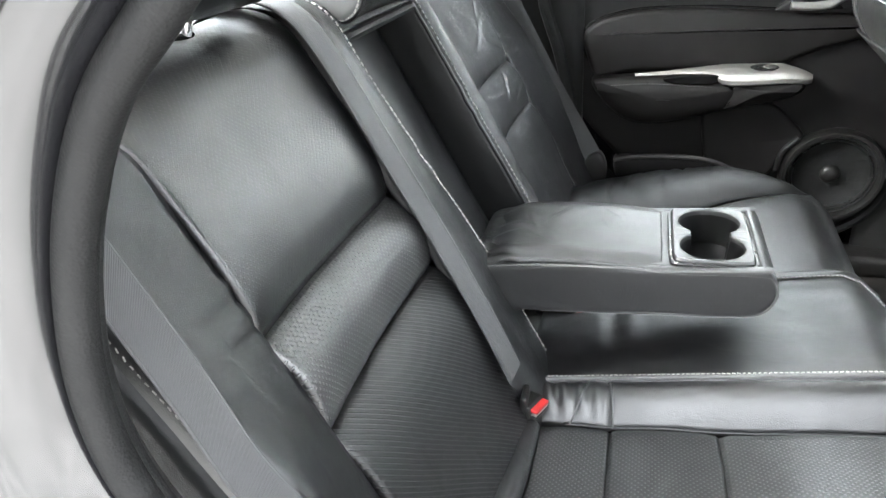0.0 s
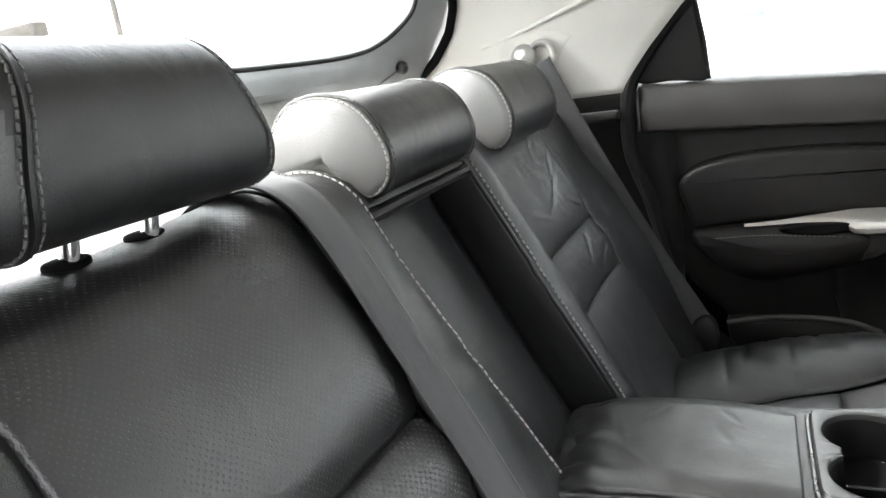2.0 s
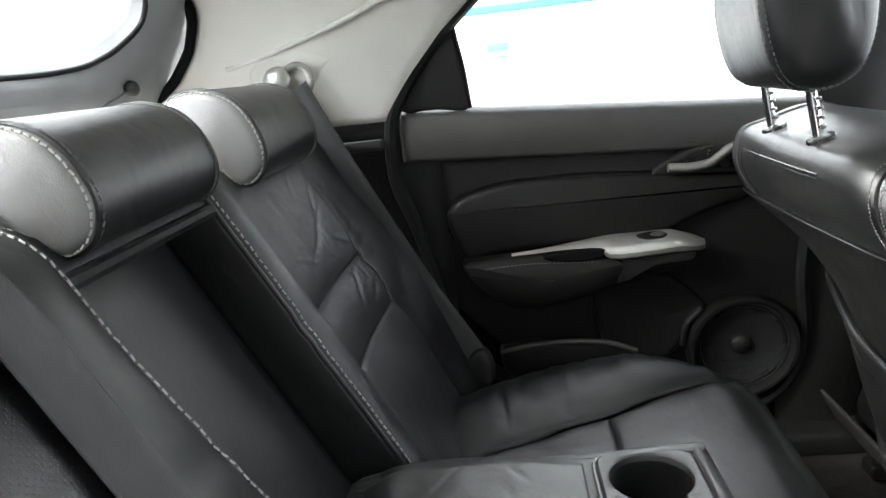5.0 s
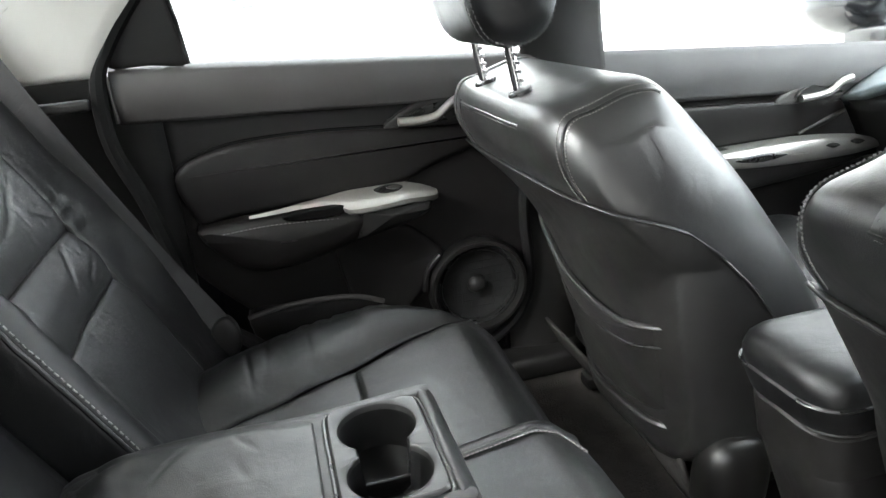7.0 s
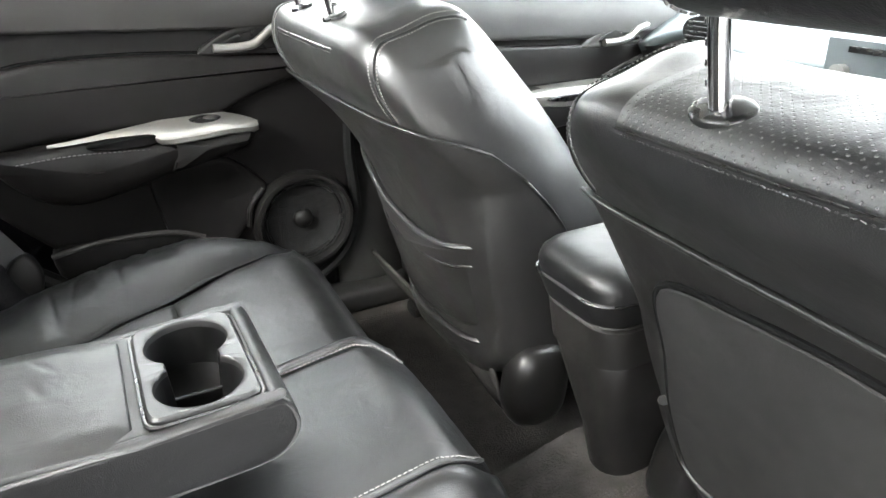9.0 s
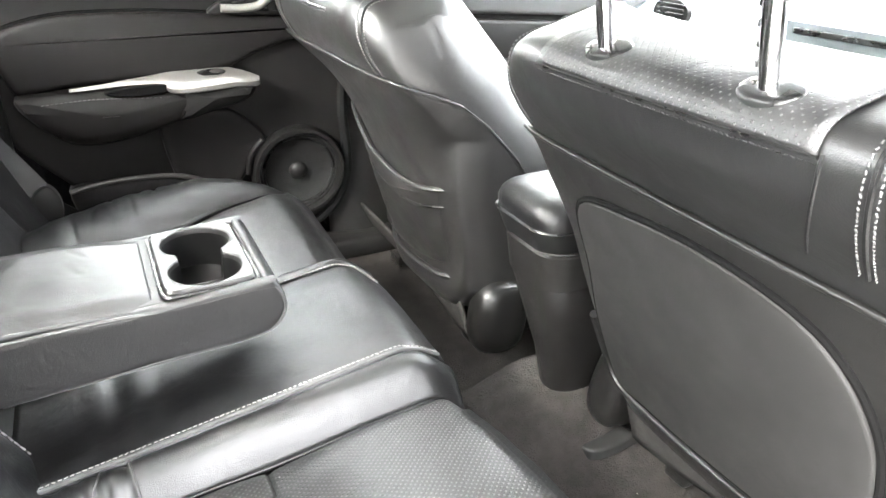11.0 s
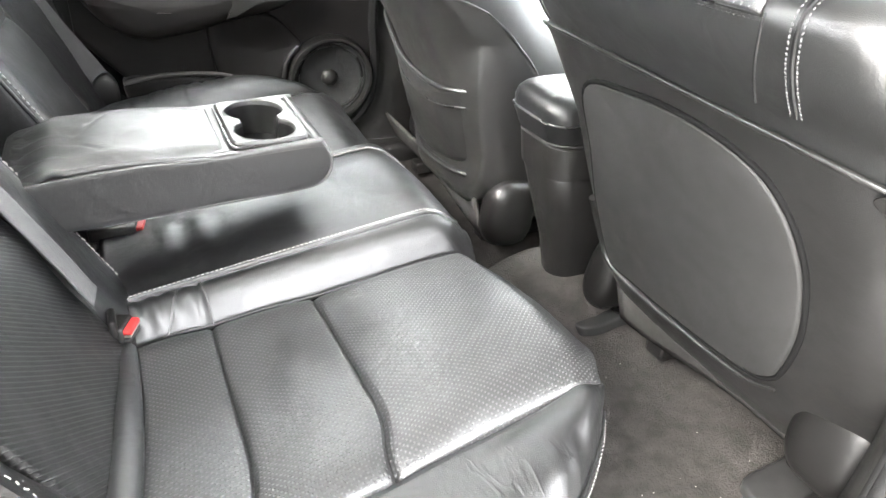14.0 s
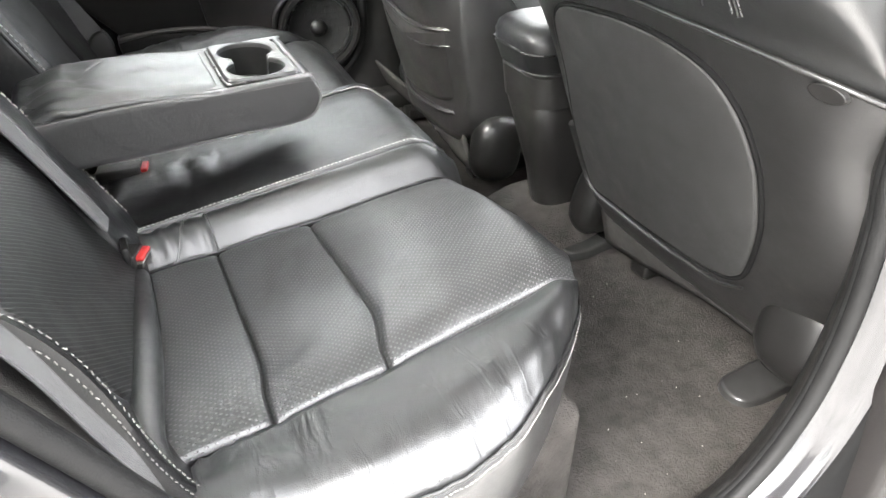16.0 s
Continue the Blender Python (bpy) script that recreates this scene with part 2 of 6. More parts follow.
def sstep(a, b, x):
    t = min(1.0, max(0.0, (x - a) / (b - a)))
    return t * t * (3 - 2 * t)


def bell(x, c, w):
    return math.exp(-((x - c) / w) ** 2)


def span(a, b, n):
    return [a + (b - a) * i / n for i in range(n + 1)]


def curve_open(pts, n=8):
    """A smooth line through the points."""
    p = [Vector(q) for q in pts]
    p = [2 * p[0] - p[1]] + p + [2 * p[-1] - p[-2]]
    out = []
    for i in range(1, len(p) - 2):
        for k in range(n):
            t = k / n
            a, b, c, d = p[i - 1], p[i], p[i + 1], p[i + 2]
            out.append(0.5 * (2 * b + (c - a) * t + (2 * a - 5 * b + 4 * c - d) * t * t + (3 * b - a - 3 * c + d) * t ** 3))
    return out + [p[-2]]


def curve_closed(pts, n=8):
    p = [Vector(q) for q in pts]
    m, out = len(p), []
    for i in range(m):
        a, b, c, d = p[i - 1], p[i], p[(i + 1) % m], p[(i + 2) % m]
        for k in range(n):
            t = k / n
            out.append(0.5 * (2 * b + (c - a) * t + (2 * a - 5 * b + 4 * c - d) * t * t + (3 * b - a - 3 * c + d) * t ** 3))
    return out


def patch(name, f, us, vs, material, parent, label="", thick=0.012, flip=False, kind="", uvscale=1.0):
    """A sheet of soft trim: f(u, v) gives the place; it is backed to a thickness."""
    bm = bmesh.new()
    uv = bm.loops.layers.uv.new("UVMap")
    g = [[bm.verts.new(f(u, v)) for v in vs] for u in us]
    for i in range(len(us) - 1):
        for j in range(len(vs) - 1):
            q = [(i, j), (i + 1, j), (i + 1, j + 1), (i, j + 1)]
            if flip:
                q.reverse()
            try:
                fc = bm.faces.new([g[a][b] for a, b in q])
            except ValueError:
                continue
            for lp, (a, b) in zip(fc.loops, q):
                lp[uv].uv = (us[a] * uvscale, vs[b] * uvscale)
    ob = part(name, bm, material, parent, label, kind, sharp=60, oriented=True)
    if thick:
        md = ob.modifiers.new("thickness", "SOLIDIFY")
        md.thickness, md.offset, md.use_even_offset = thick, -1, False
    return ob


def skin(rings, closed=True, cap=True):
    """A body through rings of points."""
    bm = bmesh.new()
    g = [[bm.verts.new(p) for p in r] for r in rings]
    m = len(g[0])
    for a, b in zip(g, g[1:]):
        for j in range(m if closed else m - 1):
            bm.faces.new((a[j], a[(j + 1) % m], b[(j + 1) % m], b[j]))
    if cap and closed:
        bm.faces.new(list(reversed(g[0])))
        bm.faces.new(g[-1])
    return bm


def tube_into(bm, pts, r, sides=6, r2=None):
    pts = [Vector(p) for p in pts]
    rings, side = [], None
    for i, p in enumerate(pts):
        d = (pts[min(i + 1, len(pts) - 1)] - pts[max(i - 1, 0)]).normalized()
        if side is None:
            side = d.orthogonal().normalized()
        side = (side - d * side.dot(d)).normalized()
        up = d.cross(side)
        rr = r if r2 is None else r + (r2 - r) * i / (len(pts) - 1)
        rings.append([bm.verts.new(p + rr * (math.cos(2 * math.pi * k / sides) * side + math.sin(2 * math.pi * k / sides) * up)) for k in range(sides)])
    for a, b in zip(rings, rings[1:]):
        for k in range(sides):
            bm.faces.new((a[k], a[(k + 1) % sides], b[(k + 1) % sides], b[k]))
    bm.faces.new(list(reversed(rings[0])))
    bm.faces.new(rings[-1])


def tube(name, pts, r, material, parent, label="", sides=8, r2=None, kind=""):
    bm = bmesh.new()
    tube_into(bm, pts, r, sides, r2)
    return part(name, bm, material, parent, label, kind)


def resample(pts, step):
    pts = [Vector(p) for p in pts]
    out, carry = [pts[0]], 0.0
    for a, b in zip(pts, pts[1:]):
        d = (b - a).length
        while carry + d >= step and d > 1e-9:
            k = (step - carry) / d
            a = a + (b - a) * k
            d = (b - a).length
            out.append(a)
            carry = 0.0
        carry += d
    return out


def stitches(name, pts, parent, material=None, length=0.0046, gap=0.0026, r=0.0009, lift=Vector((0, 0, 0))):
    """A row of thread stitches, as one part."""
    bm = bmesh.new()
    pts = resample(pts, (length + gap) / 4)
    rnd = random.Random(len(pts))
    i = 0
    while i + 3 < len(pts):
        a, d = pts[i] + lift, pts[i + 3] - pts[i]
        if d.length > 1e-5:
            jit = Vector((rnd.uniform(-1, 1), rnd.uniform(-1, 1), rnd.uniform(-1, 1))) * 0.00025
            d.normalize()
            b = a + d * length
            tube_into(bm, [a + jit, a + d * length * 0.25 + jit, b - d * length * 0.25 - jit, b - jit], r, 5)
        i += 4
    return part(name, bm, material or thread, parent, kind="stuff")


def ribbon(name, pts, sides_dir, width, thick, material, parent, label=""):
    """A flat band along points; sides_dir gives its sideways direction at each."""
    bm = bmesh.new()
    uv = bm.loops.layers.uv.new("UVMap")
    pts = [Vector(p) for p in pts]
    rows, along = [], [0.0]
    for a, b in zip(pts, pts[1:]):
        along.append(along[-1] + (b - a).length)
    for i, p in enumerate(pts):
        d = (pts[min(i + 1, len(pts) - 1)] - pts[max(i - 1, 0)]).normalized()
        s = Vector(sides_dir[min(i, len(sides_dir) - 1)]).normalized()
        s = (s - d * s.dot(d)).normalized()
        nrm = d.cross(s).normalized()
        row = []
        for k, (a, h) in enumerate([(-1, 0), (-0.96, 0.5), (-0.5, 0.5), (0, 0.5), (0.5, 0.5), (0.96, 0.5), (1, 0), (0.96, -0.5), (0, -0.5), (-0.96, -0.5)]):
            row.append((bm.verts.new(p + s * a * width / 2 + nrm * h * thick), a * width / 2))
        rows.append(row)
    m = len(rows[0])
    for i in range(len(rows) - 1):
        for k in range(m):
            q = [(i, k), (i, (k + 1) % m), (i + 1, (k + 1) % m), (i + 1, k)]
            fc = bm.faces.new([rows[a][b][0] for a, b in q])
            for lp, (a, b) in zip(fc.loops, q):
                lp[uv].uv = (rows[a][b][1], along[a])
    bm.faces.new([v for v, _ in rows[0]])
    bm.faces.new([v for v, _ in reversed(rows[-1])])
    return part(name, bm, material, parent, label)


def puff(name, outline, place, depth, r, crown, material, parent, label="", kind="", sink=0.0, flat=False):
    """A padded or moulded plate over a smooth outline (a, b), with rounded edges; place(a, b, h) lays it into the car."""
    o = [Vector((a, b)) for a, b in outline]
    c = sum(o, Vector((0, 0))) / len(o)
    bm = bmesh.new()
    uv = bm.loops.layers.uv.new("UVMap")

    def inset(d):
        out = []
        for i, p in enumerate(o):
            t = (o[(i + 1) % len(o)] - o[i - 1]).normalized()
            nrm = Vector((-t.y, t.x))
            if nrm.dot(c - p) < 0:
                nrm = -nrm
            out.append(p + nrm * d)
        return out
    rings = [(o, -sink), (o, depth - r)]
    for k in (0.3, 0.6, 1.0):
        rings.append((inset(r * (1 - math.cos(k * math.pi / 2))), depth - r + r * math.sin(k * math.pi / 2)))
    edge = inset(r)
    for s in () if flat else (0.9, 0.75, 0.55, 0.3, 0.1):
        rings.append(([c + (p - c) * s for p in edge], depth + crown * (1 - s * s)))
    g = [[(bm.verts.new(place(p.x, p.y, h)), (p.x, p.y)) for p in ring] for ring, h in rings]
    m = len(o)
    for a, b in zip(g, g[1:]):
        for j in range(m):
            q = (a[j], a[(j + 1) % m], b[(j + 1) % m], b[j])
            fc = bm.faces.new([v for v, _ in q])
            for lp, (_, w) in zip(fc.loops, q):
                lp[uv].uv = w
    bm.faces.new([v for v, _ in reversed(g[0])])
    bm.faces.new([v for v, _ in g[-1]])
    return part(name, bm, material, parent, label, kind)


def rbox(name, lo, hi, r, material, parent=None, label="", kind="", segs=3):
    """A box with rounded edges."""
    bm = bmesh.new()
    bmesh.ops.create_cube(bm, size=1)
    for v in bm.verts:
        v.co = [lo[i] + (v.co[i] + 0.5) * (hi[i] - lo[i]) for i in range(3)]
    if r:
        bmesh.ops.bevel(bm, geom=list(bm.edges), offset=r, segments=segs, profile=0.5, affect="EDGES")
    return part(name, bm, material, parent, label, kind)


class Pillow:
    """A padded body: a side outline (x, z) carried across y, its two ends rounded over a radius."""

    def __init__(self, outline, y0, y1, radius, n=6, shape=None, bulge=0.0, turn=1.0):
        self.loop = curve_closed([(x, z, 0) for x, z in outline], n)
        self.c = sum(self.loop, Vector()) / len(self.loop)
        self.y0, self.y1, self.radius, self.shape, self.bulge, self.turn = y0, y1, radius, shape, bulge, turn

    def ring(self, y, grow=0.0):
        mid, half = (self.y0 + self.y1) / 2, (self.y1 - self.y0) / 2
        t = max(0.0, (abs(y - mid) - (half - self.radius)) / self.radius)
        inset = self.radius * (1 - math.sqrt(max(0.0, 1 - (min(1, t) * self.turn) ** 2))) - grow
        out = []
        for p in self.loop:
            d = (p - self.c)
            q = p - d.normalized() * min(inset, d.length * 0.9)
            w = Vector((q.x, y, q.y))
            if self.shape:
                w = self.shape(w, (y - mid) / half)
            out.append(w)
        return out

    def rings(self, n=18):
        mid, half, r = (self.y0 + self.y1) / 2, (self.y1 - self.y0) / 2, self.radius
        ys = [self.y0 + r * (1 - math.cos(a * math.pi / 2 / 6)) for a in range(0, 7)]
        ys += [self.y0 + r + (self.y1 - self.y0 - 2 * r) * k / n for k in range(1, n)]
        ys += [self.y1 - r * (1 - math.cos(a * math.pi / 2 / 6)) for a in range(6, -1, -1)]
        rs = [self.ring(y) for y in ys]
        for side in (0, -1):
            base = rs[side]
            c = sum(base, Vector()) / len(base)
            s = -1 if side == 0 else 1
            extra = [[c + (p - c) * k + Vector((0, s * self.bulge * (1 - k * k), 0)) for p in base] for k in (0.8, 0.5, 0.15)]
            if self.turn < 1:
                # a leaning flank swells about its own middle line
                def middle(z):
                    xs = [a.x + (b.x - a.x) * (z - a.z) / (b.z - a.z) for a, b in zip(base, base[1:] + base[:1]) if a.z != b.z and min(a.z, b.z) <= z <= max(a.z, b.z)]
                    return (min(xs) + max(xs)) / 2, min(1.0, (max(xs) - min(xs)) / 0.16)
                mids = [middle(p.z) for p in base]
                extra = [[Vector((m + (p.x - m) * k, p.y + s * self.bulge * w * (1 - k * k), p.z)) for p, (m, w) in zip(base, mids)] for k in (0.93, 0.82, 0.66, 0.45, 0.2)]
            rs = extra[::-1] + rs if side == 0 else rs + extra
        return rs

    def mesh(self, n=18):
        return skin(self.rings(n))


def plane_box(name, lo, hi, material, label, category, r=0.0, kind="structure"):
    ob = rbox(name, lo, hi, r, material, None, label, kind)
    ob["category"] = category
    return ob


plane_box("ground", (-300, -300, -0.75), (300, 300, -0.40), concrete, "pale grey concrete yard around the parked car", "ground")

# white building beside the car, with a blue band and a small sign
side_building = thing("building", "white rendered building with a blue band", "building")
rbox("wall", (-3.5, 5.6, -0.40), (12, 9, 3.4), 0.02, wall_white, side_building)
rbox("blue_band", (-0.9, 5.57, 1.17), (3.6, 5.62, 1.235), 0.005, blue, side_building)
rbox("skirting", (-3.5, 5.56, -0.40), (12, 5.62, 0.0), 0.01, shutter_mat, side_building)
sign = thing("wall_sign", "small green and white sign on the white building", "sign")
rbox("board", (0.06, 5.55, 0.79), (0.26, 5.59, 1.10), 0.004, label_white, sign)
rbox("upper_bar", (0.07, 5.535, 1.02), (0.25, 5.552, 1.09), 0.003, shutter_mat, sign)
rbox("middle_bar", (0.07, 5.535, 0.86), (0.25, 5.552, 0.93), 0.003, green, sign)
rbox("lower_bar", (0.15, 5.535, 0.80), (0.24, 5.552, 0.825), 0.003, green, sign)

# added out of view: holds back light and reflections on the open door's side
shade_wall = thing("unseen_shade_wall", "unseen grey wall added to dim the light on the open door's side", "wall")
rbox("wall", (-1.7, -4.6, -0.40), (12, -4.1, 2.0), 0.03, wall_grey, shade_wall)
rbox("coping", (-1.8, -4.66, 2.0), (12.1, -4.04, 2.12), 0.03, concrete, shade_wall)

back_building = thing("building", "white industrial building with dark windows and a drainpipe", "building")
rbox("wall", (-18, 9.5, -0.40), (-6.0, 14, 7), 0.02, wall_white, back_building)
rbox("wall", (-21, -14, -0.40), (-18, 9.5, 7), 0.02, wall_white, back_building)
rbox("window", (-10.15, 9.42, 0.2), (-8.5, 9.52, 1.75), 0.01, window_dark, back_building)
rbox("window_bar", (-9.4, 9.40, 0.2), (-9.34, 9.44, 1.75), 0.005, shutter_mat, back_building)
rbox("window_bar", (-10.15, 9.40, 1.12), (-8.5, 9.44, 1.18), 0.005, shutter_mat, back_building)
tube("drainpipe", [(-10.42, 9.40, 1.75), (-10.42, 9.40, 3.4), (-10.42, 9.40, 7.0)], 0.05, dark_brown, back_building)
rbox("lintel", (-11.0, 9.36, 3.12), (-10.3, 9.52, 3.30), 0.02, dark_brown, back_building)
flood = thing("wall_lamp", "grey floodlight bracketed to the white building", "lamp")
rbox("housing", (-13.1, 9.0, 2.55), (-12.1, 9.3, 2.80), 0.03, dark_brown, flood)
rbox("bracket", (-13.05, 9.28, 2.20), (-12.85, 9.51, 2.60), 0.02, dark_brown, flood)

# ---------------------------------------------------------------- car floor and body shell
FLOOR = 0.012


def floor_z(x, y):
    tunnel = 0.085 * sstep(0.125, 0.05, abs(y + 0.025)) * sstep(0.50, 0.72, x)
    return FLOOR + tunnel + 0.02 * sstep(0.10, 0.0, x) + 0.05 * sstep(-0.60, -0.66, y) + 0.05 * sstep(0.60, 0.66, y) + 0.0035 * noise.noise(Vector((x * 9, y * 9, 0)))


floor = patch("floor", lambda u, v: Vector((u, v, floor_z(u, v))), span(-0.10, 1.75, 90), span(-0.665, 0.70, 70), carpet, None,
              "dark grey-brown worn car carpet", thick=0.02, kind="structure")
floor["category"] = "floor"

# lower body pan behind and under the bench
plane_box("floor_pan", (-1.0, -0.66, -0.06), (0.0, 0.66, -0.01), plastic, "dark underbody behind the rear bench", "body shell", 0.005)
plane_box("bench_back_panel", (-0.12, -0.60, -0.01), (0.028, 0.60, 0.205), plastic, "dark panel behind the rear bench cushion", "body shell", 0.005)
plane_box("bench_riser", (0.02, -0.60, -0.01), (0.06, 0.56, 0.12), carpet, "carpeted riser under the rear bench", "body shell", 0.005)


def roof_z(x, y):
    return 1.10 - 0.09 * (y / 0.62) ** 2 - 0.16 * max(0.0, (-x) / 0.6) ** 1.6 - 0.10 * max(0.0, (x - 0.9) / 0.7) ** 2


ceiling = patch("ceiling", lambda u, v: Vector((u, v, roof_z(u, v) - 0.22 * sstep(0.50, 0.66, abs(v)) * sstep(0.25, -0.3, u))), span(-0.235, 1.16, 40), span(-0.66, 0.66, 40), headliner, None,
                "pale beige cloth headliner", thick=0.02, flip=True, kind="structure")
ceiling["category"] = "ceiling"

# body side, unseen half and behind
plane_box("body_side_panel", (-1.1, 0.70, -0.25), (-0.02, 0.78, 0.70), paint, "black painted quarter panel", "car body", 0.01)
plane_box("body_side_panel", (-0.03, 0.72, -0.25), (1.75, 0.80, 0.55), paint, "black painted door skin", "car body", 0.01)
plane_box("front_bulkhead", (1.74, -0.72, -0.1), (1.80, 0.72, 0.46), plastic, "dark bulkhead under the dashboard", "car body", 0.005)
plane_box("front_door_panel", (0.66, -0.74, -0.2), (1.75, -0.69, 0.66), plastic_soft, "dark closed front door trim", "door", 0.01)

# ---------------------------------------------------------------- left quarter: pillar trim, belt guide, tailgate
SIDE_Y = 0.635


def pillar_pt(u, v):
    """u from the rear to the front, v from the waist up into the roof."""
    z = 0.70 + v
    y = SIDE_Y - 0.22 * v - 0.75 * max(0.0, v - 0.13) ** 1.5
    return Vector((u, y, z))


def seal_x(z):
    """Rear edge of the rear door opening, by height."""
    return -0.04 + 0.14 * sstep(0.66, 0.98, z) * 1.35 + 0.35 * max(0.0, z - 0.86)


GATE_Z = [0.70, 0.757, 0.802, 0.847, 0.887, 0.905, 0.919, 0.951, 1.10]
GATE_X = [-0.520, -0.455, -0.390, -0.350, -0.328, -0.323, -0.325, -0.350, -0.48]


def rear_x(z):
    """Front edge of the tailgate opening, by height."""
    return float(np.interp(z, GATE_Z, GATE_X))


trim = patch("trim", lambda u, v: pillar_pt(rear_x(0.70 + v) + (seal_x(0.70 + v) - rear_x(0.70 + v)) * u, v) + Vector((0, -0.012 * sstep(0.0, 0.04, u) * sstep(1.0, 0.94, u), 0)),
             span(0, 1, 36), span(0, 0.40, 30), pillar_mat, None, "pale beige moulded rear pillar trim", thick=0.012, kind="structure")
trim["category"] = "pillar trim"
# dark lower quarter trim beside the seat
lower = patch("trim", lambda u, v: Vector((u, SIDE_Y + 0.012 - 0.02 * sstep(0.6, 0.2, v), v)), span(-0.60, 0.03 , 24), span(0.0, 0.70, 24), plastic_matt, None,
              "dark plastic lower quarter trim beside the rear seat", thick=0.02, kind="structure")
lower["category"] = "quarter trim"
ledge = rbox("trim", (-0.20, 0.600, 0.655), (-0.06, 0.628, 0.672), 0.006, plastic, None, "dark ledge moulded into the quarter trim", "structure")
ledge["category"] = "quarter trim"
crease = tube("trim", curve_open([(-0.30, 0.598, 0.812), (-0.262, 0.600, 0.818), (-0.20, 0.592, 0.834), (-0.10, 0.575, 0.862), (-0.016, 0.562, 0.890), (0.10, 0.54, 0.925)]), 0.004, pillar_mat, None, "moulded crease between pillar trim and headliner", kind="structure")
crease["category"] = "pillar trim"

guide = thing("belt_guide", "silver-grey seat belt guide on the pale pillar", "belt guide")
puff("recess", curve_closed([(-0.265, 0.805), (-0.23, 0.825), (-0.17, 0.828), (-0.125, 0.812), (-0.14, 0.795), (-0.17, 0.765), (-0.23, 0.755), (-0.262, 0.775)]), lambda a, b, h: Vector((a, 0.612 - 0.2 * (b - 0.78) - h, b)), 0.008, 0.006, 0.002, pillar_mat, guide)
bm = bmesh.new()
bmesh.ops.create_uvsphere(bm, u_segments=20, v_segments=12, radius=0.024, matrix=pose(-0.215, 0.588, 0.784) @ Matrix.Diagonal((1, 0.6, 1, 1)))
part("cap", bm, silver, guide)
tube("ring", [Vector((-0.183 + 0.022 * math.cos(a), 0.590, 0.782 + 0.024 * math.sin(a))) for a in span(0, 2 * math.pi, 24)], 0.006, silver, guide)

# tailgate: frame trim, glass
TG0 = Vector((-0.42, 0, 0.81))


def gate_pt(y, s, h=0.0):
    """On the tailgate's inner face: s up its slope, h into the car."""
    return Vector((TG0.x + 0.573 * s + 0.819 * h, y, TG0.z + 0.819 * s - 0.573 * h - 0.0))


gate = thing("tailgate", "closed tailgate with dark grey plastic trim and a wide window", "tailgate")
SIDE_OUT = [(0.600, -0.066), (0.665, -0.012), (0.685, 0.035), (0.668, 0.085), (0.600, 0.132), (0.545, 0.170), (0.500, 0.24), (0.465, 0.31), (0.40, 0.36)]
SIDE_IN = [(0.365, 0.018), (0.415, 0.032), (0.453, 0.052), (0.486, 0.086), (0.480, 0.118), (0.452, 0.145), (0.415, 0.180), (0.375, 0.25), (0.32, 0.31)]


def both_sides(side, top, low):
    """A closed outline from one side's points, mirrored."""
    return curve_closed([(-y, s) for y, s in side] + [(-0.2, top), (0.2, top)] + [(y, s) for y, s in reversed(side)] + [(0.25, low), (0.0, low - 0.004), (-0.25, low)], 6)


outer = both_sides(SIDE_OUT, 0.39, -0.042)
inner = both_sides(SIDE_IN, 0.34, 0.008)
bm = bmesh.new()
rows = []
for k, (w, h) in enumerate([(0.0, -0.04), (0.0, 0.0), (0.12, 0.012), (0.5, 0.018), (0.85, 0.010), (1.0, -0.004), (1.0, -0.03)]):
    rows.append([bm.verts.new(gate_pt(a.x + (b.x - a.x) * w, a.y + (b.y - a.y) * w, h)) for a, b in zip(outer, inner)])
for a, b in zip(rows, rows[1:]):
    for j in range(len(a)):
        bm.faces.new((a[j], a[(j + 1) % len(a)], b[(j + 1) % len(a)], b[j]))
part("frame", bm, surface("tailgate_trim_plastic", (0.17, 0.175, 0.18), 0.5, bump=0.5, grain=900), gate)
tube("glass_seal", [gate_pt(p.x, p.y, -0.006) for p in inner] + [gate_pt(inner[0].x, inner[0].y, -0.006)], 0.004, rubber, gate)
bm = skin([[gate_pt(p.x * 1.02, p.y * 1.01, -0.020) for p in inner], [gate_pt(p.x * 1.02, p.y * 1.01, -0.024) for p in inner]])
pane = part("pane", bm, glass, gate)
pane.visible_shadow = False
knob_at = gate_pt(0.475, 0.0, 0.022)
bm = bmesh.new()
bmesh.ops.create_uvsphere(bm, u_segments=16, v_segments=10, radius=0.012, matrix=Matrix.Translation(knob_at))
part("knob", bm, plastic, gate)
tube("shelf_cord", curve_open([knob_at, knob_at + Vector((-0.02, -0.05, -0.02)), (-0.46, 0.37, 0.752), (-0.44, 0.34, 0.742)]), 0.0018, thread_grey, gate)
rbox("gate_joint", (-0.478, 0.06, 0.745), (-0.43, 0.064, 0.79), 0.001, plastic, gate)

gate_strip = tube("door_seal", [pillar_pt(rear_x(z) - 0.004, z - 0.70) + Vector((0, -0.010, 0)) for z in span(0.72, 1.06, 40)], 0.0085, matt_black, None, "black rubber weatherstrip round the tailgate opening", kind="structure")
gate_strip["category"] = "weatherstrip"

# load cover behind the seats
shelf = thing("parcel_shelf", "grey cloth parcel shelf behind the rear seats", "shelf")


def shelf_pt(u, v, h=0.0):
    """The shelf lies flat behind the headrests and rises in a lid towards the tailgate."""
    return Vector((u, v, 0.690 + h + 0.090 * sstep(-0.385, -0.455, u) * sstep(0.27, 0.17, abs(v - 0.02)) + 0.002 * noise.noise(Vector((u * 20, v * 20, 0)))))


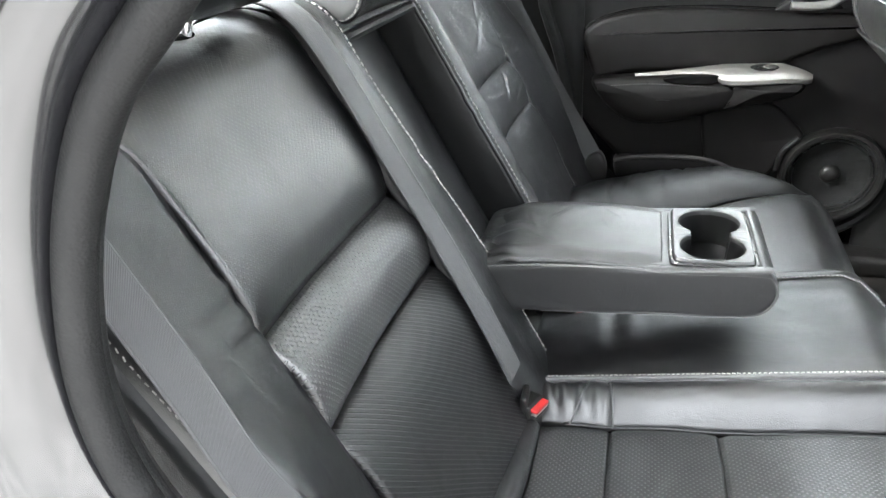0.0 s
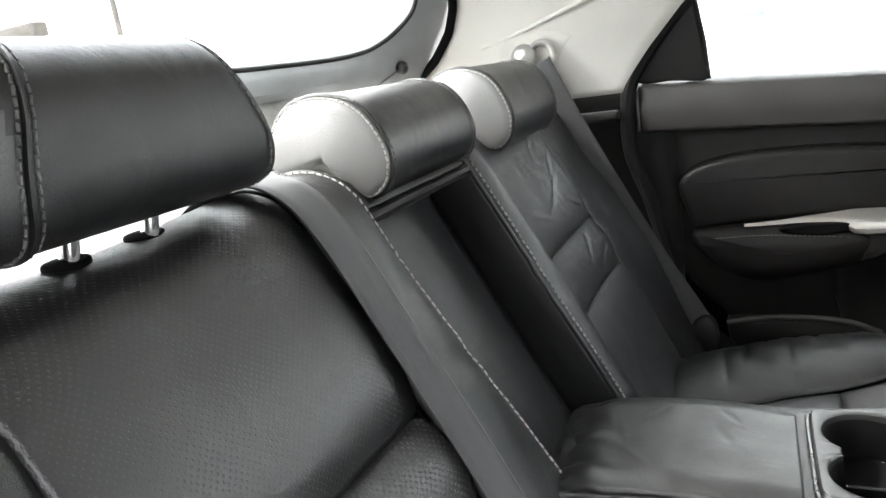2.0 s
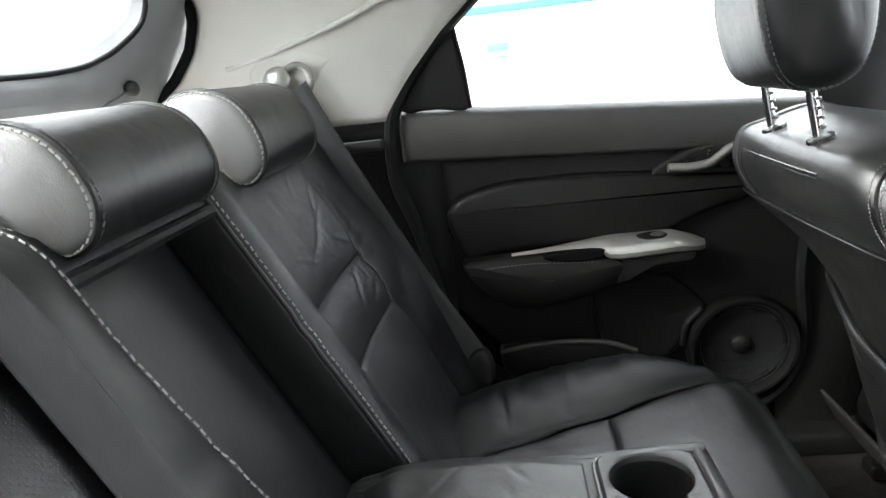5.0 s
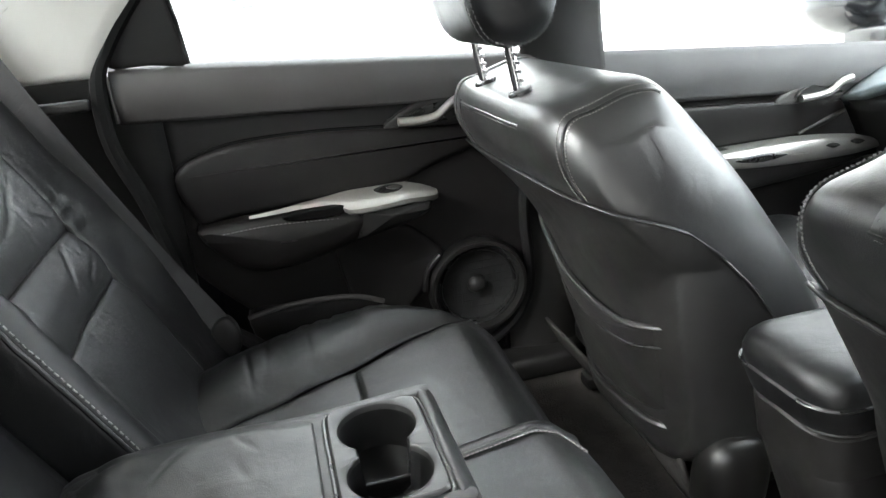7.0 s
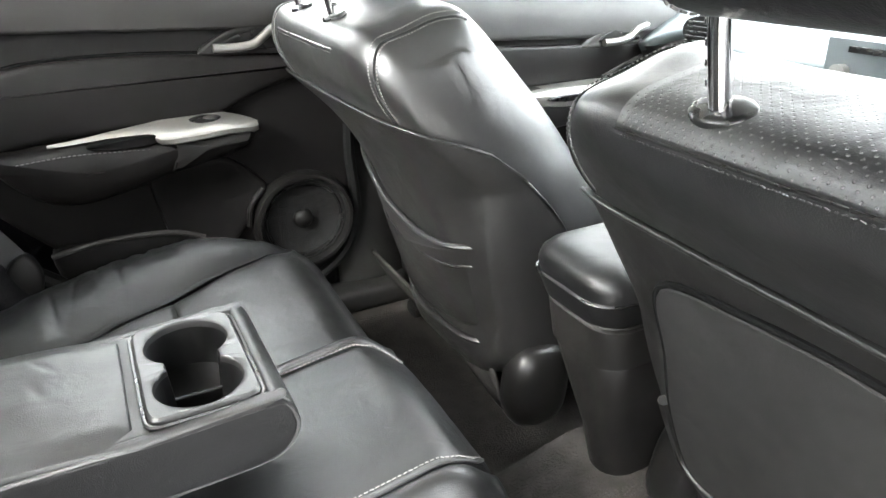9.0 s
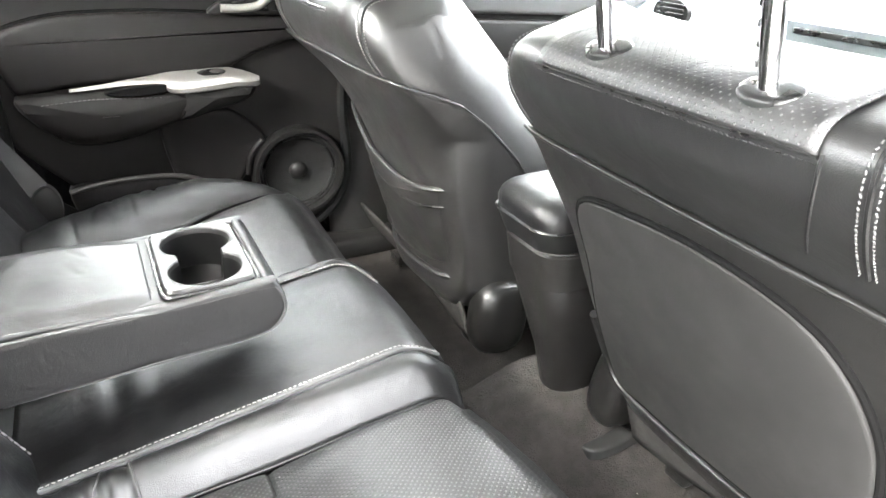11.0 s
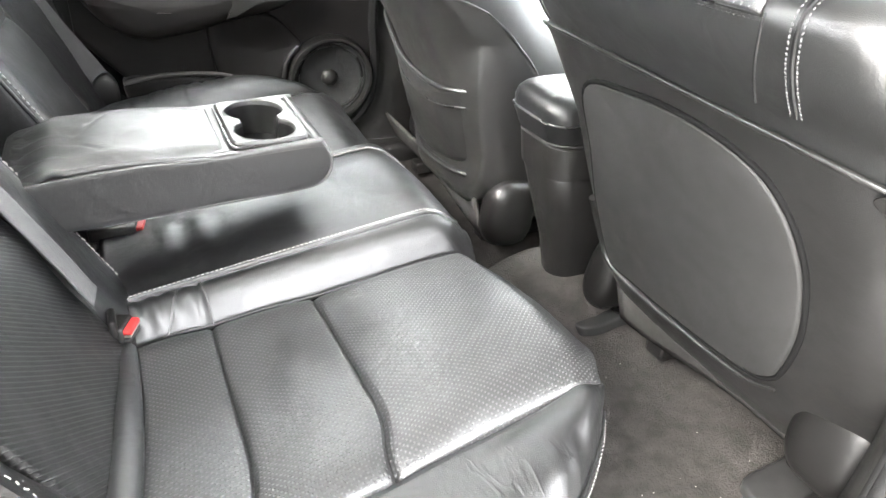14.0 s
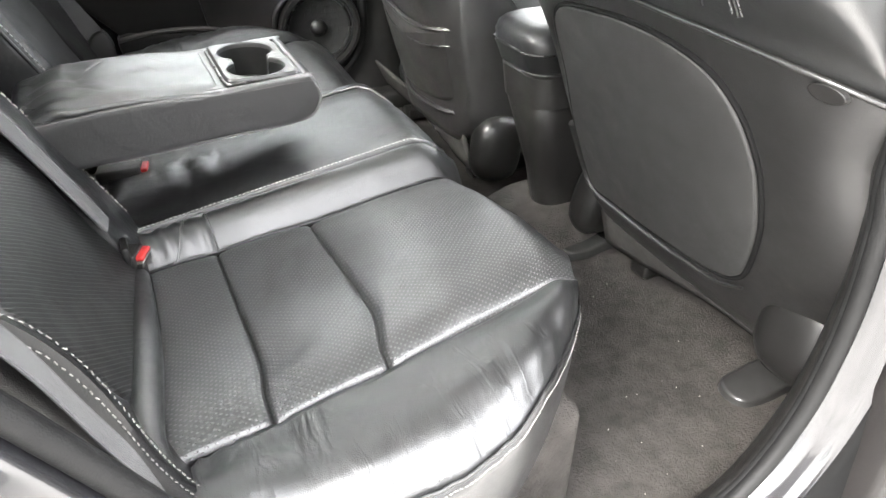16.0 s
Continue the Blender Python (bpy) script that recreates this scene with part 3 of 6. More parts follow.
patch("board", shelf_pt, span(-0.462, -0.225, 30), span(-0.60, 0.60, 60), shelf_cloth, shelf, thick=0.02)
tube("lid_slot", [shelf_pt(-0.392, y, 0.001) for y in span(-0.16, 0.19, 16)], 0.0035, matt_black, shelf)
sticker = thing("sticker", "small printed label on the parcel shelf", "label")
patch("paper", lambda u, v: shelf_pt(u, v, 0.003), span(-0.446, -0.418, 5), span(0.01, 0.075, 5), label_white, sticker, thick=0.001)
patch("print", lambda u, v: shelf_pt(u, v, 0.0045), span(-0.442, -0.426, 4), span(0.016, 0.045, 4), surface("dark_red_print", (0.16, 0.05, 0.05), 0.6), sticker, thick=0.001)

# ---------------------------------------------------------------- left rear door
DY = 0.655
door = thing("door_1", "closed black rear door trim with silver pull handle", "door", kind="structure")


def on_door(a, b, h):
    return Vector((a, DY - h + 0.05 * max(0.0, 0.42 - b), b))


def plate(name, pts, h0, depth, r, crown, material, parent, n=6, label=""):
    return puff(name, [(p.x, p.y) for p in curve_closed([(a, b, 0) for a, b in pts], n)], lambda a, b, h: on_door(a, b, h + h0), depth, r, crown, material, parent, label, sink=0.02, flat=name == "insert")


# base skin with the rear edge cut round the wheel arch
def door_rear(z):
    return -0.045 + 0.05 * sstep(0.64, 0.45, z) + 0.16 * sstep(0.42, 0.16, z)


def door_front(z):
    return 0.70 - 0.065 * sstep(0.60, 0.42, z) - 0.10 * sstep(0.22, 0.08, z) ** 2


patch("lower_panel", lambda u, v: on_door(door_rear(v) + (door_front(v) - door_rear(v)) * u, v, 0.0), span(0, 1, 50), span(0.06, 0.64, 40), plastic_soft, door, thick=0.03)
patch("upper_panel", lambda u, v: Vector((-0.03 + 0.72 * u, DY - 0.010 - 0.010 * math.sin(math.pi * v) + 0.02 * sstep(0.85, 1.0, v), (0.626 - 0.038 * u) + (0.094 - 0.016 * u) * v - 0.004 * sstep(0.9, 1, v))),
      span(0, 1, 40), span(-0.02, 1, 14), plastic_grey, door, "grey hard plastic top roll", thick=0.02)
rbox("upper_panel_end", (-0.034, DY - 0.022, 0.628), (-0.029, DY + 0.0, 0.700), 0.002, plastic_grey, door)
# padded insert
ins = [(0.028, 0.520), (0.045, 0.546), (0.085, 0.562), (0.15, 0.572), (0.27, 0.572), (0.40, 0.563), (0.53, 0.552), (0.655, 0.541), (0.668, 0.530), (0.650, 0.518), (0.56, 0.512), (0.47, 0.488), (0.41, 0.465), (0.33, 0.452), (0.22, 0.452), (0.12, 0.448), (0.060, 0.440), (0.040, 0.475)]
tube("insert_groove", [on_door(p.x, p.y, 0.003) for p in curve_open([(0.040, 0.475, 0), (0.028, 0.520, 0), (0.045, 0.546, 0), (0.085, 0.562, 0), (0.15, 0.572, 0), (0.27, 0.572, 0), (0.40, 0.563, 0), (0.53, 0.552, 0), (0.655, 0.541, 0)], 8)], 0.0045, matt_black, door)
plate("insert", ins, 0.0, 0.016, 0.012, 0.006, door_leather, door)
# armrest pod
pod = [(0.050, 0.440), (0.10, 0.447), (0.22, 0.449), (0.34, 0.440), (0.345, 0.405), (0.30, 0.376), (0.22, 0.356), (0.16, 0.350), (0.115, 0.362), (0.075, 0.395)]
plate("armrest", pod, 0.004, 0.050, 0.022, 0.004, door_leather, door)
stitches("armrest_seam", [on_door(p.x, p.y, 0.052) for p in curve_open([(0.075, 0.432, 0), (0.16, 0.436, 0), (0.24, 0.432, 0), (0.31, 0.426, 0)], 8)], door, thread_grey)
nose = [(0.31, 0.446), (0.36, 0.448), (0.42, 0.446), (0.450, 0.438), (0.448, 0.418), (0.42, 0.402), (0.36, 0.388), (0.31, 0.380), (0.305, 0.41)]
plate("armrest_nose", nose, 0.004, 0.052, 0.022, 0.002, plastic, door)
# silver pull: a flat blade that widens into the armrest cap, tilted down towards the seat
PULL = [(0.136, 0.0405, 0.0425), (0.16, 0.037, 0.044), (0.19, 0.033, 0.044), (0.22, 0.028, 0.043), (0.25, 0.023, 0.043), (0.272, 0.019, 0.046), (0.288, 0.016, 0.053), (0.300, 0.013, 0.064), (0.318, 0.011, 0.067),
        (0.345, 0.010, 0.066), (0.38, 0.010, 0.063), (0.41, 0.012, 0.059), (0.435, 0.017, 0.054), (0.452, 0.024, 0.049), (0.461, 0.031, 0.043)]


def pull_top(x, h):
    return 0.468 - 0.40 * (h - 0.012) - 0.010 * sstep(0.40, 0.47, x) - 0.003 * sstep(0.22, 0.13, x)


def pull_section(x, h0, h1):
    e, lip = min(0.004, (h1 - h0) * 0.3), 0.004 + 0.010 * sstep(0.25, 0.31, x)
    pts = [(h0, -lip), (h0, -0.002), (h0 + e, 0.0), ((h0 + h1) / 2, 0.0015), (h1 - e, 0.0), (h1, -0.0025), (h1 - 0.0005, -lip * 0.7), (h1 - e, -lip)]
    return [on_door(x, pull_top(x, h) + dz, h) for h, dz in pts]


pull = part("pull_handle", skin([pull_section(*r) for r in PULL]), silver, door, "satin silver pull handle")


def on_pull(a, b, h):
    return on_door(a, pull_top(a, b) + h, b)


puff("switch_cup", [(p.x, p.y) for p in curve_closed([(0.350, 0.028, 0), (0.368, 0.021, 0), (0.392, 0.022, 0), (0.402, 0.031, 0), (0.388, 0.040, 0), (0.362, 0.040, 0)], 5)], on_pull, 0.0022, 0.0008, 0.0, black_gloss, pull, sink=0.003)
puff("window_switch", [(p.x, p.y) for p in curve_closed([(0.372, 0.029, 0), (0.384, 0.024, 0), (0.396, 0.030, 0), (0.385, 0.036, 0)], 4)], on_pull, 0.0034, 0.0012, 0.0004, plastic_grey, pull, sink=0.001)
plate("grip_slot", [(0.190, 0.446), (0.235, 0.452), (0.290, 0.452), (0.296, 0.440), (0.262, 0.434), (0.21, 0.437)], 0.046, 0.010, 0.003, 0.0, matt_black, door)
tube("panel_crease", [on_door(a, b, 0.004) for a, b in ((0.40, 0.460), (0.47, 0.495), (0.545, 0.530), (0.62, 0.565))], 0.003, plastic_grey, door)
# release lever in its bezel
bez = [(0.385, 0.562), (0.41, 0.585), (0.46, 0.604), (0.53, 0.606), (0.60, 0.598), (0.61, 0.570), (0.55, 0.555), (0.45, 0.556)]
plate("lever_bezel", bez, 0.004, 0.008, 0.006, -0.004, plastic, door)
plate("lever_cup", [(0.42, 0.570), (0.44, 0.588), (0.50, 0.598), (0.57, 0.592), (0.575, 0.572), (0.50, 0.563)], 0.008, 0.004, 0.003, -0.002, black_gloss, door)
bm = bmesh.new()
tube_into(bm, [on_door(p.x, p.y, 0.022) for p in curve_open([(0.408, 0.573, 0), (0.44, 0.571, 0), (0.474, 0.574, 0), (0.492, 0.585, 0), (0.512, 0.598, 0), (0.545, 0.602, 0)], 8)], 0.0075, 10)
part("release_lever", bm, silver, door, "silver release lever")
# pocket hollow, lower pocket lip
plate("pocket_hollow", [(0.275, 0.372), (0.33, 0.385), (0.40, 0.385), (0.45, 0.345), (0.47, 0.315), (0.44, 0.285), (0.42, 0.24), (0.37, 0.20), (0.31, 0.20), (0.285, 0.27)], 0.002, 0.010, 0.008, -0.006, plastic_soft, door)
tube("pocket_lip", [on_door(p.x, p.y, 0.022) for p in curve_open([(0.10, 0.262, 0), (0.165, 0.272, 0), (0.24, 0.272, 0), (0.30, 0.264, 0), (0.345, 0.245, 0)], 8)], 0.005, plastic_grey, door)
plate("pocket_front", [(0.10, 0.258), (0.17, 0.268), (0.25, 0.267), (0.33, 0.25), (0.36, 0.19), (0.34, 0.10), (0.22, 0.09), (0.14, 0.14)], 0.002, 0.018, 0.010, 0.004, plastic_soft, door)
# speaker
SPK = Vector((0.533, 0.236))


def disc(name, r0, r1, h0, h1, material, parent, label="", c=SPK, n=48):
    prof = [(r0, h0), (r0, (h0 + h1) / 2), (r0 + (r1 - r0) * 0.3, h1), (r0 + (r1 - r0) * 0.7, h1), (r1, (h0 + h1) / 2), (r1, h0)]
    bm = skin([[on_door(c.x + r * math.cos(2 * math.pi * k / n), c.y + r * math.sin(2 * math.pi * k / n), h) for k in range(n)] for r, h in prof], cap=False)
    return part(name, bm, material, parent, label)


spk = part("speaker", skin([[on_door(SPK.x + r * math.cos(2 * math.pi * k / 48), SPK.y + r * math.sin(2 * math.pi * k / 48), h) for k in range(48)] for r, h in ((0.094, -0.01), (0.094, 0.010), (0.080, 0.013), (0.070, 0.004), (0.030, 0.001), (0.002, 0.001))], cap=False), cone_mat, door, "round black speaker grille")
disc("rim", 0.084, 0.099, 0.0, 0.026, plastic, spk)
disc("inner_rim", 0.072, 0.079, 0.004, 0.013, black_gloss, spk)
bm = bmesh.new()
bmesh.ops.create_uvsphere(bm, u_segments=20, v_segments=12, radius=0.020, matrix=Matrix.Translation(on_door(SPK.x, SPK.y, 0.0)) @ Matrix.Diagonal((1, 0.75, 1, 1)))
part("dome", bm, plastic, spk)
for k in range(9):
    for ang in (0, 1):
        d = -0.064 + 0.016 * k
        w = math.sqrt(max(0.0, 0.072 ** 2 - d * d))
        e = [on_door(SPK.x + (d if ang else -w), SPK.y + (-w if ang else d), 0.0065), on_door(SPK.x + (d if ang else w), SPK.y + (w if ang else d), 0.0065)]
        tube("grille_bar", e, 0.0003, cone_mat, spk, sides=5)
tube("speaker_web", [on_door(p.x, p.y, 0.012) for p in curve_open([(0.462, 0.315, 0), (0.435, 0.285, 0), (0.428, 0.245, 0)], 6)], 0.006, plastic, door)
# door seals and window
seal_pts = curve_open([(0.30, 0.565, 0.985), (0.19, 0.585, 0.935), (0.105, 0.605, 0.875), (0.035, 0.618, 0.812), (-0.02, 0.630, 0.745), (-0.045, 0.634, 0.695), (-0.05, 0.636, 0.60), (-0.02, 0.636, 0.50), (0.005, 0.63, 0.40), (0.03, 0.63, 0.29), (0.12, 0.63, 0.20), (0.22, 0.63, 0.08)], 8)
tube("door_seal", seal_pts, 0.013, rubber, door, "black rubber door seal")
puff("window_triangle", curve_closed([(-0.028, 0.712), (0.03, 0.709), (0.089, 0.706), (0.082, 0.76), (0.072, 0.83), (0.060, 0.846), (0.02, 0.80), (-0.015, 0.75)], 4), lambda a, b, h: Vector((a, 0.650 - 0.22 * (b - 0.70) - h, b)), 0.006, 0.004, 0.0, plastic, door, "black fixed window corner")
tube("window_edge", [(0.089, 0.642, 0.706), (0.084, 0.632, 0.77), (0.072, 0.612, 0.850)], 0.004, rubber, door)
win = thing("window_1", "clear rear side window glass", "window", kind="structure")
pn = part("pane", skin([[Vector((x, 0.672 - 0.22 * (z - 0.70) + t, z)) for x, z in ((0.03, 0.68), (0.66, 0.66), (0.66, 1.02), (0.36, 1.02), (0.10, 0.87))] for t in (0, 0.004)]), glass, win)
pn.visible_shadow = False
# pillar between the left doors
bp = patch("trim", lambda u, v: Vector((0.600 + 0.16 * u - 0.05 * sstep(0.5, 1.1, v) + 0.05 * sstep(0.40, 0.62, v), 0.682 - 0.035 * sstep(0.45, 0.60, v) - 0.02 * math.sin(math.pi * u) - 0.20 * max(0, v - 0.70) + 0.02 * sstep(0.1, 0.4, v) * 0, v)), span(0, 1, 16), span(0.02, 1.08, 30), plastic_dim, None, "dark grey door pillar and kick panel trim", thick=0.03, kind="structure")
bp["category"] = "pillar trim"
front_seal = [on_door(p.x, p.y, 0.006) for p in curve_open([(0.655, 0.56, 0), (0.640, 0.46, 0), (0.634, 0.36, 0), (0.640, 0.28, 0), (0.640, 0.22, 0), (0.622, 0.165, 0), (0.585, 0.125, 0), (0.52, 0.095, 0), (0.40, 0.085, 0)], 8)]
tube("door_seal_front", front_seal, 0.011, rubber, door)
sl = rbox("sill_trim", (0.30, 0.615, 0.020), (1.30, 0.690, 0.070), 0.014, plastic_dim, None, "dark grey plastic sill trim under the closed door", "structure")
sl["category"] = "sill trim"

# ---------------------------------------------------------------- left front door and dashboard
fdoor = thing("door_2", "closed front door trim with silver armrest and release lever", "door", kind="structure")
FY = 0.68


def on_front(a, b, h):
    return Vector((a, FY - h, b))


def fplate(name, pts, h0, depth, r, crown, material, label=""):
    return puff(name, [(p.x, p.y) for p in curve_closed([(a, b, 0) for a, b in pts], 6)], lambda a, b, h: on_front(a, b, h + h0), depth, r, crown, material, fdoor, label, sink=0.02, flat=name == "insert")


patch("panel", lambda u, v: on_front(u, v, 0), span(0.72, 1.62, 30), span(0.05, 0.56, 20), plastic_soft, fdoor, thick=0.03)
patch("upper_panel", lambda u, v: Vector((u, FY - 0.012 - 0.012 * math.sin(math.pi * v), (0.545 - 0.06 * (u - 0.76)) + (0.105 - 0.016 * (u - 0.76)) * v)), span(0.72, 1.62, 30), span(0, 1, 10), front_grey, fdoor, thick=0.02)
fplate("insert", [(0.74, 0.53), (0.90, 0.525), (1.10, 0.512), (1.30, 0.500), (1.40, 0.490), (1.36, 0.46), (1.26, 0.43), (1.0, 0.43), (0.78, 0.44)], 0, 0.014, 0.008, 0.004, door_leather)
fplate("armrest", [(0.78, 0.43), (1.0, 0.43), (1.25, 0.425), (1.42, 0.40), (1.40, 0.37), (1.2, 0.345), (0.95, 0.335), (0.78, 0.35)], 0, 0.06, 0.022, 0.003, plastic)
fplate("armrest_cap", [(1.02, 0.425), (1.10, 0.430), (1.26, 0.428), (1.40, 0.412), (1.43, 0.398), (1.35, 0.385), (1.20, 0.385), (1.08, 0.392), (1.03, 0.405)], 0.035, 0.036, 0.012, 0.002, silver, "satin silver armrest cap")
fplate("pull_slot", [(1.06, 0.412), (1.12, 0.418), (1.18, 0.410), (1.12, 0.402)], 0.066, 0.008, 0.003, 0, black_gloss)
for sx in (1.27, 1.33):
    fplate("window_switch", [(sx, 0.415), (sx + 0.018, 0.418), (sx + 0.034, 0.412), (sx + 0.018, 0.407)], 0.066, 0.008, 0.003, 0.001, plastic)
fplate("lever_bezel", [(1.19, 0.498), (1.22, 0.525), (1.28, 0.545), (1.40, 0.548), (1.47, 0.530), (1.44, 0.500), (1.30, 0.492)], 0.004, 0.012, 0.008, -0.004, plastic_grey)
fplate("lever_cup", [(1.235, 0.508), (1.26, 0.528), (1.32, 0.540), (1.38, 0.535), (1.38, 0.512), (1.30, 0.503)], 0.012, 0.006, 0.003, -0.002, black_gloss)
bm = bmesh.new()
tube_into(bm, [on_front(p.x, p.y, 0.026) for p in curve_open([(1.24, 0.507, 0), (1.28, 0.508, 0), (1.31, 0.514, 0), (1.335, 0.530, 0), (1.36, 0.536, 0)], 8)], 0.008, 10)
part("release_lever", bm, silver, fdoor, "silver release lever")
fplate("lock_knob", [(1.395, 0.512), (1.405, 0.530), (1.425, 0.532), (1.43, 0.515), (1.41, 0.505)], 0.012, 0.010, 0.004, 0.002, silver)
tube("panel_crease", [on_front(1.25, 0.432, 0.014), on_front(1.34, 0.462, 0.014), on_front(1.42, 0.49, 0.012)], 0.004, plastic_grey, fdoor)
fwin = thing("window_2", "clear front side window glass", "window", kind="structure")
pn = part("pane", skin([[Vector((x, 0.690 - 0.22 * (z - 0.66) + t, z)) for x, z in ((0.74, 0.64), (1.62, 0.56), (1.50, 0.75), (1.20, 1.0), (0.74, 1.03))] for t in (0, 0.004)]), glass, fwin)
pn.visible_shadow = False
mirror = thing("door_mirror", "dark door mirror outside the front window", "mirror")
bm = bmesh.new()
bmesh.ops.create_uvsphere(bm, u_segments=24, v_segments=14, radius=1.0, matrix=pose(1.53, 0.87, 0.665) @ Matrix.Diagonal((0.08, 0.12, 0.075, 1)))
part("housing", bm, paint, mirror)
rbox("arm", (1.495, 0.70, 0.545), (1.575, 0.84, 0.625), 0.015, paint, mirror)

dash = thing("dashboard", "blue-grey moulded dashboard with air vent and radio", "dashboard")
patch("top", lambda u, v: Vector((1.34 + 0.40 * u, v, 0.515 + 0.10 * math.sin(min(1.0, u * 1.6) * math.pi / 2) - 0.02 * (v / 0.6) ** 2 + 0.04 * bell(v, 0.52, 0.10) * sstep(0.3, 0, u) + 0.035 * bell(v, -0.4, 0.2))), span(0, 1, 24), span(-0.66, 0.66, 50), dash_mat, dash, thick=0.02)
patch("face", lambda u, v: Vector((1.345 + 0.10 * math.sin(u * 2.6), v, 0.515 - 0.42 * u - 0.02 * (v / 0.6) ** 2)), span(0, 1, 16), span(-0.66, 0.66, 40), plastic, dash, thick=0.02, flip=True)
tube("trim_strip", curve_open([(1.335, 0.40, 0.49), (1.325, 0.25, 0.482), (1.32, 0.12, 0.478)]), 0.007, silver, dash)
vent = part("air_vent", skin([[Vector((1.335 - t, 0.46 + 0.052 * math.cos(a), 0.545 + 0.030 * math.sin(a))) for a in span(0, 2 * math.pi, 23)[:-1]] for t in (0, 0.012)]), plastic, dash)
for k in range(5):
    rbox("slat", (1.318, 0.42, 0.522 + 0.0095 * k), (1.324, 0.50, 0.526 + 0.0095 * k), 0.001, black_gloss, vent)
radio = part("radio_panel", skin([[Vector((1.33 - t, 0.06 + y, 0.53 + z - 0.2 * t)) for y, z in ((-0.12, -0.05), (0.12, -0.05), (0.12, 0.04), (-0.12, 0.04))] for t in (0, 0.012)]), dash_mat, dash)
for k in range(6):
    rbox("button", (1.312, -0.02 + 0.024 * k, 0.500), (1.320, -0.002 + 0.024 * k, 0.510), 0.002, plastic_grey, radio)
rbox("display_slot", (1.313, -0.04, 0.548), (1.319, 0.14, 0.558), 0.001, black_gloss, radio)
bm = bmesh.new()
bmesh.ops.create_cone(bm, segments=20, radius1=0.014, radius2=0.012, depth=0.02, cap_ends=True, matrix=pose(1.310, 0.145, 0.516, 0, 90, 0))
part("knob", bm, silver, radio)
ws = thing("window_3", "clear windscreen glass", "window", kind="structure")
pn = part("pane", skin([[Vector((x + t, y, z)) for x, y, z in ((1.84, -0.62, 0.56), (1.84, 0.62, 0.56), (1.16, 0.52, 1.06), (1.16, -0.52, 1.06))] for t in (0, 0.005)]), glass, ws)
pn.visible_shadow = False
for s in (-1, 1):
    ap = tube("trim", curve_open([(1.80, s * 0.67, 0.57), (1.50, s * 0.62, 0.83), (1.16, s * 0.57, 1.02), (0.74, s * 0.57, 1.04)]), 0.028, pillar_mat, None, "pale windscreen pillar and roof rail trim", kind="structure", sides=10)
    ap["category"] = "pillar trim"

# crumbs and lint on the carpet
rnd = random.Random(7)
bm = bmesh.new()
for k in range(26):
    x, y = rnd.uniform(0.50, 0.95), rnd.uniform(-0.62, -0.16)
    r = rnd.uniform(0.0005, 0.0011)
    bmesh.ops.create_icosphere(bm, subdivisions=1, radius=r, matrix=pose(x, y, floor_z(x, y) + 0.001, 0, 0, rnd.uniform(0, 180)) @ Matrix.Diagonal((rnd.uniform(1, 2.5), 1, 0.5, 1)))
lint = part("carpet_lint", bm, lint_mat, None, "pale crumbs and lint scattered over the carpet", kind="stuff")
lint["category"] = "lint"

# ---------------------------------------------------------------- rear bench cushion
YC = -0.040


def insert_z(x, d, s=-1, pleats=1.0):
    """Height of the outer seat cushion, by distance d from the bench's middle line."""
    z = 0.228 + 0.10 * x + (0.005 * sstep(0.29, 0.43, x) if s < 0 else 0.0) + (0.036 if s < 0 else 0.022) * max(0.0, (d - 0.16) / 0.33) ** 2
    z -= 0.030 * (sstep(0.427, 0.473, x) if s < 0 else sstep(0.405, 0.47, x)) ** 2 * (1 - (0.5 if s < 0 else 0.6) * sstep(0.40, 0.47, d))
    for gx in (0.14, 0.255):
        z -= (0.004 * bell(x, gx, 0.0030) + 0.0012 * bell(x, gx, 0.012)) * (0.0 if s > 0 and gx < 0.2 else 0.45 if s > 0 else 1) * pleats
    z += 0.012 * math.sin(math.pi * min(1, max(0, (d - 0.16) / 0.33))) * (sstep(0.1, 0.3, x) + 0.9 * sstep(0.25, 0.34, x) if s < 0 else 0.4)
    z += 0.006 * ((bell(x, 0.198, 0.035) + bell(x, 0.095, 0.03)) * 0.4 + bell(x, 0.35, 0.06) * (0.4 if s < 0 else 1.0))
    if s < 0:
        z += (0.0022 * bell(x + 0.2 * (d - 0.27), 0.207, 0.011) - 0.0030 * bell(x + 0.2 * (d - 0.27), 0.186, 0.009)) * bell(d, 0.27, 0.045)
    z -= 0.008 * bell(d, 0.162, 0.006) + (1 if s < 0 else 0.25) * (0.005 * bell(d, 0.486, 0.006) + 0.009 * bell(d, 0.486, 0.024)) * (1 - 0.75 * sstep(0.40, 0.46, x))
    return z


EDGE_X = [0.045, 0.12, 0.19, 0.25, 0.307, 0.36, 0.40, 0.43, 0.452, 0.48]
EDGE_D = [0.560, 0.595, 0.606, 0.607, 0.591, 0.556, 0.521, 0.490, 0.463, 0.43]


def edge_d(x):
    """Outer edge of the bench, by x."""
    return sum(float(np.interp(x + k * 0.006, EDGE_X, EDGE_D)) for k in (-2, -1, 0, 1, 2)) / 5


def seam_d(x, s=-1):
    """Seam between the pads and the outer bolster."""
    return 0.4995 - 0.09 * x if s < 0 else 0.318 + 0.30 * x


def nose_x(d):
    """Front edge of the pads, rounded at the outer corner."""
    return 0.475 - 0.026 * sstep(0.38, 0.462, d) ** 1.5


def centre_z(x, d):
    z = 0.246 + 0.150 * x + 0.006 * (1 - (d / 0.111) ** 2) - 0.05 * sstep(0.40, 0.49, x) ** 2
    return z


bench = thing("rear_seat_cushion", "black leather rear bench cushion with white stitching", "seat cushion")


